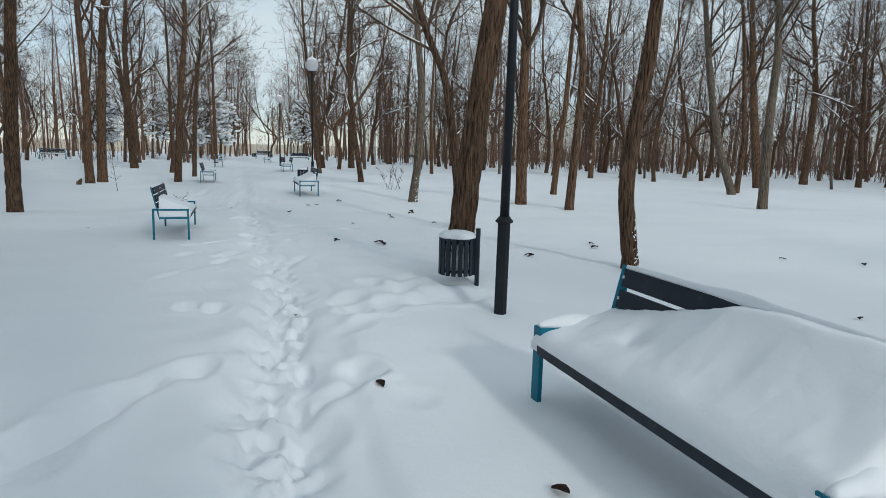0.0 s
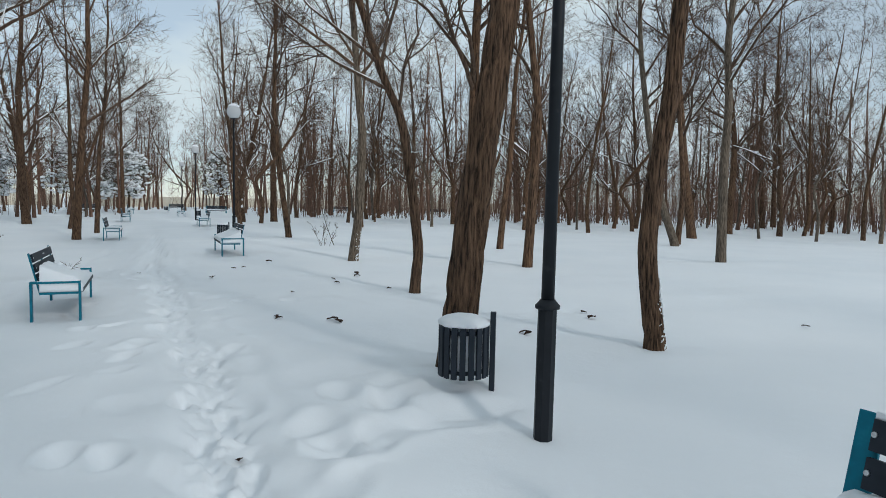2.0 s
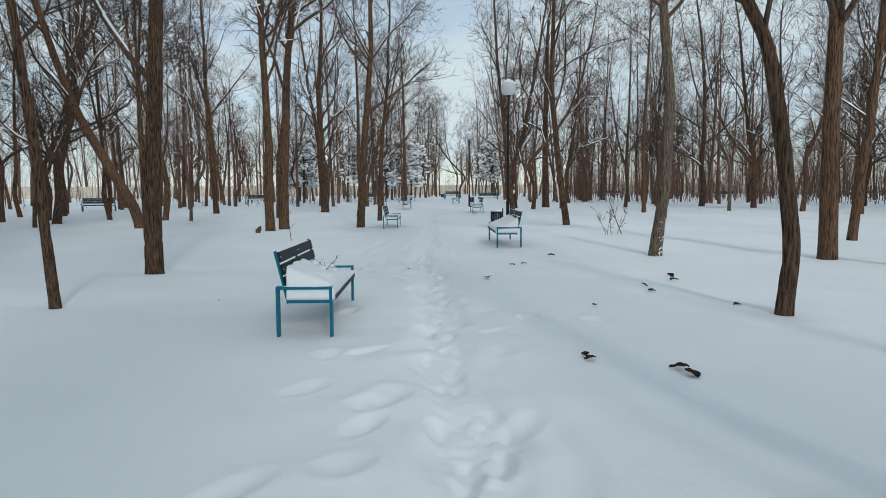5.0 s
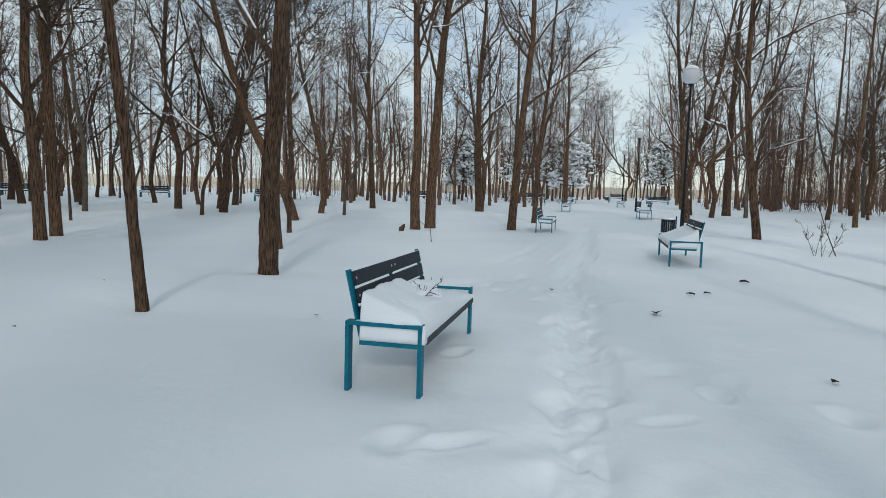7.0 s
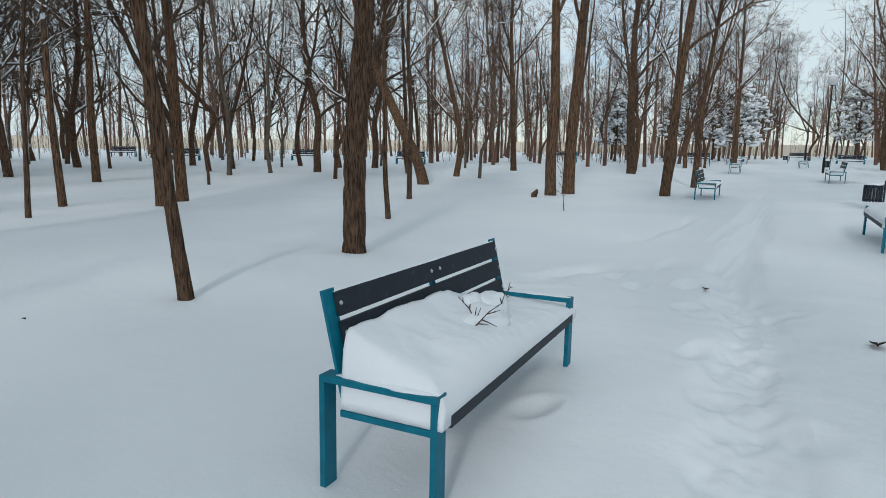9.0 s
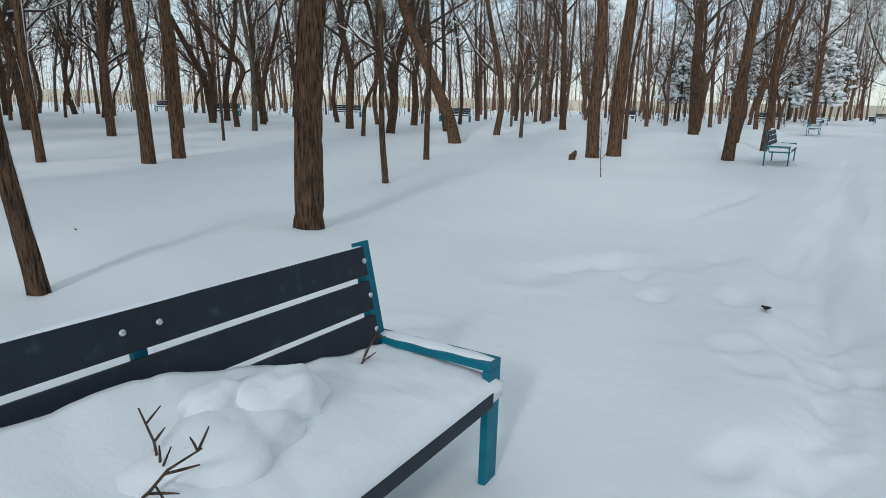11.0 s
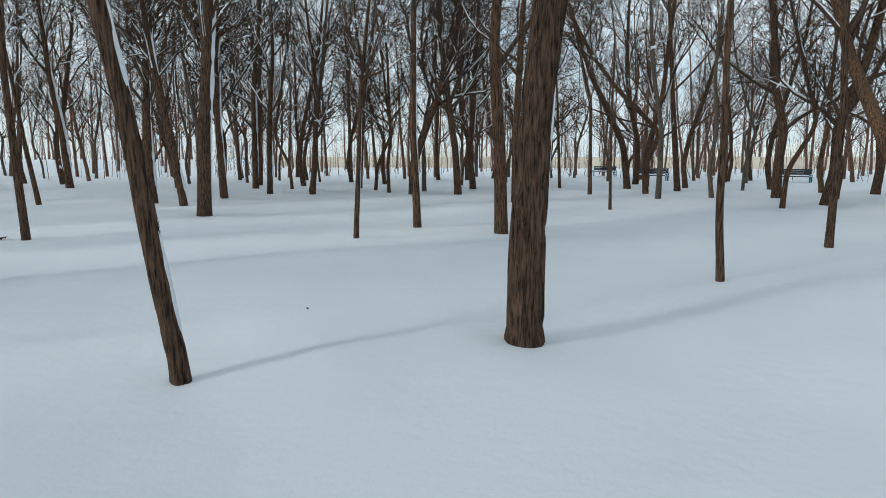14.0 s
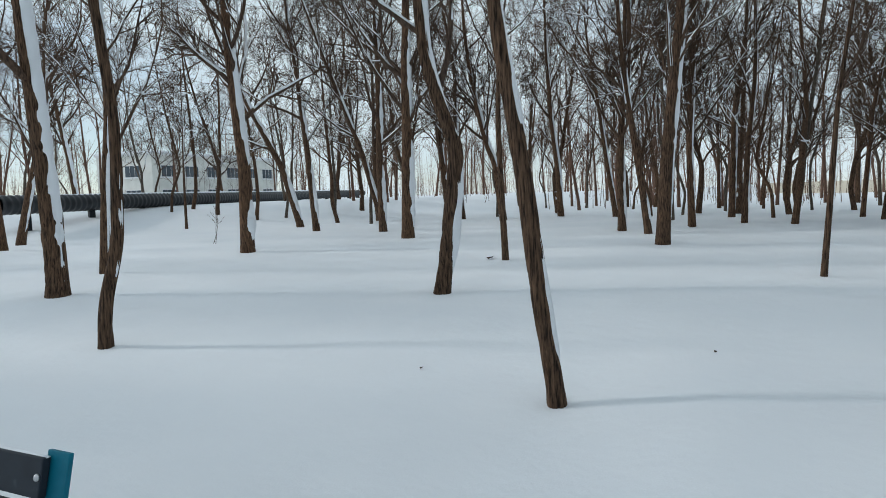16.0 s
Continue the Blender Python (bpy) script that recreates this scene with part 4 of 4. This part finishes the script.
# ---- litter bins ----
def litter_bin():
    """Slatted drum on a square post that stands at the origin; the drum hangs towards -x."""
    ob = new("litter_bin")
    part("post", box_bm(-0.02, 0.02, -0.02, 0.02, -0.3, 0.72, 0.003), SLAT, ob, "square dark steel post")
    drum = Vector((-0.217, 0.0, 0))
    for z in (0.265, 0.56):
        bm = turned_bm([(0.168, z), (0.168, z + 0.03)], 28)
        bmesh.ops.translate(bm, vec=drum, verts=bm.verts)
        bmesh.ops.delete(bm, geom=[f for f in bm.faces if len(f.verts) > 4], context="FACES_ONLY")
        bmesh.ops.solidify(bm, geom=bm.faces[:], thickness=0.006)
        part("hoop", bm, SLAT, ob)
    liner = turned_bm([(0.11, 0.26), (0.145, 0.29), (0.15, 0.55), (0.145, 0.59)], 20)
    bmesh.ops.translate(liner, vec=drum, verts=liner.verts)
    part("bag", liner, SNOW_SOFT, ob, "pale bag dusted with snow")
    slat = box_bm(-0.022, 0.022, -0.009, 0.009, 0.235, 0.617, 0.003)
    me = bpy.data.meshes.new("slat")
    slat.to_mesh(me)
    slat.free()
    me.materials.append(SLAT)
    for i in range(18):
        a = 360 / 18 * i + 6
        part("slat", me, SLAT, ob, "", Matrix.Translation(drum) @ pose(0, 0, 0, 0, 0, a) @ pose(0, -0.182, 0))
    return tagged(ob, "dark slatted park litter bin capped with snow", "litter bin", "litter bins")


def bin_cap(m, seed):
    bm = turned_bm([(0.185, 0.635), (0.20, 0.648), (0.198, 0.672), (0.16, 0.692), (0.08, 0.70), (0.01, 0.702)], 40)
    for v in bm.verts:
        v.co.xy *= 1 + 0.05 * noise.noise(v.co * 14 + Vector((seed, 0, 0)))
        v.co.z += 0.012 * noise.noise(v.co * 8)
        v.co.x -= 0.217
        v.co.z -= 0.022
    me = bpy.data.meshes.new("snow_mound")
    bm.to_mesh(me)
    bm.free()
    me.materials.append(SNOW)
    ob = new("snow_mound", me)
    ob.matrix_basis = m
    tagged(ob, "round heap of snow lying on the litter bin", "snow")


BIN = litter_bin()
BIN.matrix_basis = pose(0.28, 6.405, 0.045, 0, 0, -14)
bin_cap(BIN.matrix_basis, 3)
for x, y in ((-6.75, 25.6), (-15.9, 52.0), (-25.5, 72.0)):
    m = pose(x, y, 0.0, 0, 0, 15)
    copy_thing(BIN, m)
    bin_cap(m, 4)


# ---- saplings, leaves, twigs ----
def sapling(x, y, height, stems, seed):
    rng = np.random.default_rng(seed)
    buf = Buf()
    base = np.zeros((stems, 3)) + rng.normal(0, 0.04, (stems, 3)) * np.array([1, 1, 0])
    lines = [base + np.array([0, 0, -0.1])]
    d = np.concatenate([rng.normal(0, 0.12 + 0.05 * stems, (stems, 2)), np.ones((stems, 1))], 1)
    for i in range(5):
        lines.append(lines[-1] + d * height / 5 * rng.uniform(0.8, 1.1, (stems, 1)))
        d = d + rng.normal(0, 0.1, d.shape)
    pts = np.stack(lines, 1)
    rad = np.linspace(1, 0.35, 6)[None] * np.full((stems, 1), 0.004 + height * 0.005)
    tubes(buf, pts, rad, 5)
    l2, r2 = spawn(pts, rad, 7, 4, height * 0.3, (25, 50), 0.35, rng, 0.25, 0.6)
    tubes(buf, l2, np.maximum(r2, 0.0025), 3)
    l3, r3 = spawn(l2, r2, 4, 2, height * 0.12, (25, 50), 0.2, rng, 0.2, 0.7)
    spikes(buf, l3[:, 0], l3[:, 1], np.maximum(r3[:, 0], 0.002))
    ob = new("sapling", buf.mesh("sapling", TWIG))
    ob.location = (x, y, 0)
    tagged(ob, "thin leafless sapling poking out of the snow", "sapling", "saplings")


sapling(-11.7, 20.3, 1.2, 1, 1)
sapling(-2.57, 23.0, 1.9, 1, 2)
sapling(-2.95, 22.7, 0.9, 4, 3)
sapling(-16.0, -8.8, 1.5, 2, 4)
for i, (x, y) in enumerate(((-36.5, 55.4), (-33.7, 54.0), (-30.3, 63.1), (-26.4, 61.4), (-23.7, 81.2), (-20.7, 75.6), (-38.2, 55.3), (-34.5, 66.4))):
    sapling(x, y, 0.9, 6, 20 + i)


def leaf(x, y, size, seed):
    rng = random.Random(seed)
    bm = bmesh.new()
    n = 9
    rows = []
    for i in range(n):
        t = i / (n - 1)
        w = math.sin(math.pi * t ** 0.8) * 0.34 + 0.02
        curl = 0.25 * math.sin(t * 3 + rng.random())
        rows.append([bm.verts.new((t - 0.5, s * w * (0.9 + 0.2 * rng.random()), 0.12 * abs(s) + curl * 0.4 + 0.05 * rng.random())) for s in (-1, -0.5, 0, 0.5, 1)])
    for a, b in zip(rows, rows[1:]):
        for i in range(4):
            bm.faces.new((a[i], a[i + 1], b[i + 1], b[i]))
    bmesh.ops.solidify(bm, geom=bm.faces[:], thickness=0.02)
    for v in bm.verts:
        v.co *= size
    me = bpy.data.meshes.new("leaf")
    bm.to_mesh(me)
    bm.free()
    me.materials.append(LEAF)
    ob = new("leaf", me)
    z = float(ground_height(np.array([x]), np.array([y]))[0])
    ob.matrix_basis = pose(x, y, z + 0.012, rng.uniform(-15, 15), rng.uniform(-15, 15), rng.uniform(0, 360))
    tagged(ob, "curled dark brown fallen leaf on the snow", "leaf", "fallen leaves")


for i, (x, y, s) in enumerate(((-0.28, 3.64, 0.08), (0.67, 2.48, 0.1), (-1.15, 9.30, 0.14), (-1.88, 9.5, 0.1), (2.09, 9.82, 0.15), (1.02, 8.72, 0.1),
                               (4.77, 9.48, 0.1), (5.74, 9.15, 0.1), (3.93, 6.04, 0.07), (-3.84, 13.5, 0.16), (-3.52, 16.93, 0.14), (-3.85, 15.03, 0.12),
                               (-1.53, 13.02, 0.1), (-1.26, 14.2, 0.14), (-0.6, 12.33, 0.1))):
    leaf(x, y, s, i)
for i, (x, y, s) in enumerate(((-1.93, 9.61, 0.09), (-1.23, 9.45, 0.14), (-1.31, 14.72, 0.14), (-1.64, 13.38, 0.1), (-2.12, 11.86, 0.08), (-3.69, 15.24, 0.1),
                               (-7.41, 11.95, 0.045), (-5.5, 14.44, 0.09), (-9.12, 9.4, 0.05), (-11.0, 11.3, 0.04), (-1.34, 5.47, 0.06), (0.98, 8.79, 0.1),
                               (2.12, 10.31, 0.12), (-16.7, 3.83, 0.25))):
    leaf(x, y, s, 50 + i)


# ---- far edges of the park ----
def far_wall():
    m, n, l, b = material("pale_fence", 0.8)
    l.new(ramp(n, l, noise_tex(n, l, 0.8, 4), [(0.3, (0.56, 0.5, 0.41)), (0.7, (0.7, 0.66, 0.56))]), b.inputs["Base Color"])
    ob = new("park_fence")
    tagged(ob, "pale concrete panel fence beyond the trees", "fence")
    line = [(-112, -20), (-106, 15), (-98, 50), (-82, 84), (-56, 112), (-20, 124), (25, 126)]
    bm = box_bm(-1.24, 1.24, -0.05, 0.05, -0.2, 1.7, 0.02)
    panel = bpy.data.meshes.new("panel")
    bm.to_mesh(panel)
    bm.free()
    panel.materials.append(m)
    bm = box_bm(-0.08, 0.08, -0.09, 0.09, -0.2, 1.8, 0.01)
    post = bpy.data.meshes.new("post")
    bm.to_mesh(post)
    bm.free()
    post.materials.append(m)
    for (x0, y0), (x1, y1) in zip(line, line[1:]):
        d = math.hypot(x1 - x0, y1 - y0)
        a = math.degrees(math.atan2(y1 - y0, x1 - x0))
        for i in range(int(d / 2.66)):
            t = (i * 2.66 + 1.33) / d
            part("panel", panel, m, ob, "", pose(x0 + (x1 - x0) * t, y0 + (y1 - y0) * t, 0, 0, 0, a))
            t = i * 2.66 / d
            part("post", post, m, ob, "", pose(x0 + (x1 - x0) * t, y0 + (y1 - y0) * t, 0, 0, 0, a))


def twigs_in_snow(x, y, z, seed):
    """Broken twigs stuck into the snow on a bench."""
    rng = np.random.default_rng(seed)
    buf = Buf()
    p = np.zeros((1, 1, 3))
    pts = np.concatenate([p, p + np.array([0.02, 0.015, 0.06]), p + np.array([0.035, 0.04, 0.13]), p + np.array([0.07, 0.05, 0.21])], 1)
    rad = np.array([[0.004, 0.0035, 0.003, 0.002]])
    tubes(buf, pts, rad, 5)
    l2, r2 = spawn(pts, rad, 5, 3, 0.08, (30, 60), 0.1, rng, 0.2, 0.8)
    tubes(buf, l2, np.minimum(r2, 0.003), 4)
    ob = new("twig", buf.mesh("twig", TWIG))
    ob.matrix_basis = pose(x, y, z, 58, 0, 40 + seed * 70)
    tagged(ob, "thin broken twig stuck in the bench snow", "twig")


def snow_lump(m, at, r, seed):
    bm = bmesh.new()
    bmesh.ops.create_icosphere(bm, subdivisions=4, radius=1)
    for v in bm.verts:
        n = 1 + 0.22 * noise.noise(v.co * 1.7 + Vector((seed, 0, 0))) + 0.07 * noise.noise(v.co * 6) + 0.03 * noise.noise(v.co * 15)
        v.co = Vector((v.co.x * r[0], v.co.y * r[1], v.co.z * r[2])) * n + Vector(at)
    for f in bm.faces:
        f.smooth = True
    me = bpy.data.meshes.new("snow_lump")
    bm.to_mesh(me)
    bm.free()
    me.materials.append(SNOW)
    ob = new("snow_lump", me)
    ob.matrix_basis = m
    tagged(ob, "rough lump of piled snow on the bench seat", "snow")


B2 = pose(-4.455, 10.036, 0.008, 0, 0.8, 111.7)
snow_lump(B2, (0.95, 0.23, 0.53), (0.25, 0.14, 0.085), 1)
snow_lump(B2, (1.2, 0.29, 0.535), (0.18, 0.11, 0.10), 2)
snow_lump(B2, (1.05, 0.32, 0.58), (0.11, 0.07, 0.07), 5)
for (x, y, z), seed in (((0.74, 0.2, 0.53), 1), ((1.62, 0.36, 0.42), 2), ((0.8, 0.15, 0.52), 3)):
    p = B2 @ Vector((x, y, z))
    twigs_in_snow(p.x, p.y, p.z, seed)


# ---- snowy conifers at the end of the alley ----
def conifer(x, y, height, seed):
    """A pine with a rounded, gappy crown of short boughs under snow."""
    rng = np.random.default_rng(seed)
    stem, needles, pads = Buf(), Buf(), Buf()
    line = np.array([[0, 0, -0.3], [0.08, 0.03, height * 0.4], [0.02, 0.1, height * 0.97]])
    tubes(stem, line[None], np.array([[0.14, 0.1, 0.012]]), 8)
    for i in range(120):
        s = rng.random() ** 0.9
        z = height * (0.22 + 0.76 * s)
        reach = height * 0.27 * (0.25 + math.sin(math.pi * min(1, 0.22 + 0.8 * s)) ** 0.7) * rng.uniform(0.6, 1.1)
        a = rng.uniform(0, 2 * math.pi)
        d = np.array([math.cos(a), math.sin(a), 0])
        t = np.linspace(0, 1, 6)[:, None]
        bough = np.array([0, 0, z]) + d * reach * t + np.array([0, 0, 1]) * (0.35 * t - 0.35 * t ** 2) * reach
        tubes(stem, bough[None], np.linspace(0.026, 0.008, 6)[None], 4)
        k = 40
        q = rng.uniform(0.35, 1, k)[:, None]
        p = np.array([0, 0, z]) + d * reach * q + np.array([0, 0, 1]) * (0.35 * q - 0.35 * q ** 2) * reach + rng.normal(0, 0.1, (k, 3))
        spikes(needles, p, p + rng.normal(0, 0.15, (k, 3)) + d * 0.08, np.full(k, 0.014))
        for j in range(5):
            if rng.random() < 0.9:
                c = bough[int(rng.integers(2, 6))] + rng.normal(0, 0.12, 3) + np.array([0, 0, 0.07])
                w = rng.uniform(0.06, 0.16)
                tubes(pads, (c + np.linspace(-1.6, 1.6, 5)[:, None] * w * (d + rng.normal(0, 0.4, 3)))[None], (np.array([0.25, 0.9, 1.0, 0.8, 0.2]) * w)[None], 6)
    ob = new("conifer")
    ob.location = (x, y, float(lie(x, y)))
    tagged(ob, "round-crowned pine loaded with fresh white snow", "conifer", "snowy conifers")
    part("trunk", stem, BARK, ob)
    part("foliage", needles, NEEDLE, ob, "dark green needles")
    tagged(part("snow", pads, SNOW_SOFT, ob, "snow pads on the boughs"), kind="stuff")


NEEDLE, _n, _l, _b = material("needles", 0.7)
_l.new(ramp(_n, _l, noise_tex(_n, _l, 3, 3), [(0.3, (0.02, 0.035, 0.02)), (0.7, (0.06, 0.075, 0.035))]), _b.inputs["Base Color"])
for i, (x, y, h) in enumerate(((-33.0, 67.0, 7.6), (-29.6, 69.5, 7.4), (-35.5, 78.0, 8.0), (-30.0, 73.0, 7.0), (-40.5, 66.0, 6.5), (-24.5, 88.0, 8.0), (-36.5, 60.5, 6.8))):
    conifer(x, y, h, 300 + i)


# ---- heating pipe and white building ----
def heating_pipe():
    m, n, l, b = material("ribbed_cover", 0.45, 0.3)
    l.new(ramp(n, l, noise_tex(n, l, 2.0, 4), [(0.3, (0.012, 0.014, 0.017)), (0.7, (0.035, 0.038, 0.042))]), b.inputs["Base Color"])
    p, q = np.array([-11.5, -20.5, 1.55]), np.array([-62.0, -58.0, 1.95])
    n_ring = 620
    t = np.linspace(0, 1, n_ring)[:, None]
    line = p * (1 - t) + q * t
    rad = 0.42 + 0.035 * (np.arange(n_ring) % 4 < 2)
    buf = Buf()
    tubes(buf, line[None], rad[None], 20)
    ob = new("heating_pipe")
    tagged(ob, "thick black ribbed heating pipe above the snow", "pipe")
    part("ribbed_cover", buf, m, ob)
    part("snow", ridge_snow(p + np.array([0, 0, 0.40]), q + np.array([0, 0, 0.40]), 0.17, 0.10, 3, 160), SNOW_SOFT, ob, "thin line of snow along the top")
    for i in range(14):
        c = p + (q - p) * (i + 0.4) / 14
        z0 = float(lie(c[0], c[1])) - 0.2
        part("support", box_bm(c[0] - 0.15, c[0] + 0.15, c[1] - 0.15, c[1] + 0.15, z0, c[2] - 0.35, 0.01), BLACK, ob)


def white_building():
    wall, n, l, b = material("white_render", 0.85)
    l.new(ramp(n, l, noise_tex(n, l, 0.7, 5), [(0.3, (0.62, 0.62, 0.58)), (0.7, (0.76, 0.76, 0.72))]), b.inputs["Base Color"])
    glass, n, l, b = material("window_glass", 0.08, 0, 0.6)
    b.inputs["Base Color"].default_value = (0.05, 0.07, 0.09, 1)
    frame_paint, n, l, b = material("window_frame_paint", 0.6)
    b.inputs["Base Color"].default_value = (0.75, 0.75, 0.75, 1)
    ob = new("building")
    ob.matrix_basis = pose(-36.0, -65.7, 1.3, 0, 0, -156.5)
    tagged(ob, "white two-storey rendered building with a snowy flat roof", "building")
    part("wall", box_bm(0, 25, 0, 9, -0.5, 6.2, 0.02), wall, ob, "white rendered wall")
    part("roof", box_bm(-0.3, 25.3, -0.3, 9.3, 6.2, 6.5, 0.03), SNOW_SOFT, ob, "snow-covered flat roof")
    part("cornice", box_bm(-0.15, 25.15, -0.15, 9.15, 5.98, 6.19, 0.02), frame_paint, ob)
    part("plinth", box_bm(-0.05, 25.05, -0.05, 9.05, -0.5, 0.1, 0.02), BLACK, ob)

    def window(m):
        win = part("window", box_bm(-1.25, 1.25, -0.06, 0.02, 0, 1.5, 0.01), frame_paint, ob, "white framed window", m)
        for k in range(3):
            part("pane", box_bm(-1.16 + k * 0.79, -0.42 + k * 0.79, -0.066, -0.04, 0.08, 1.42, 0), glass, win)
        part("sill", box_bm(-1.35, 1.35, -0.16, 0.02, -0.08, -0.01, 0.01), SNOW_SOFT, win, "sill under a line of snow")

    for z in (0.3, 3.3):
        window(pose(0, 3.1, z, 0, 0, -90))
        for i in range(6):
            window(pose(2.6 + i * 4.0, 0, z))


# ---- stump and odd sticks ----
def stump(x, y):
    rng = np.random.default_rng(8)
    buf = Buf()
    line = np.array([[0, 0, -0.2], [0.02, 0.01, 0.1], [0.07, 0.02, 0.16], [0.13, 0.0, 0.24]])
    tubes(buf, line[None], np.array([[0.09, 0.085, 0.07, 0.03]]), 9)
    tubes(buf, (line * np.array([-0.5, 0.9, 0.6]))[None], np.array([[0.07, 0.06, 0.05, 0.02]]), 8)
    ob = new("stump", buf.mesh("stump", BARK))
    ob.location = (x, y, float(ground_height(np.array([x]), np.array([y]))[0]))
    tagged(ob, "dark broken stump sticking out of the snow", "stump")


stump(-14.5, 22.6)
heating_pipe()
white_building()
far_wall()
woods()

build_ground()
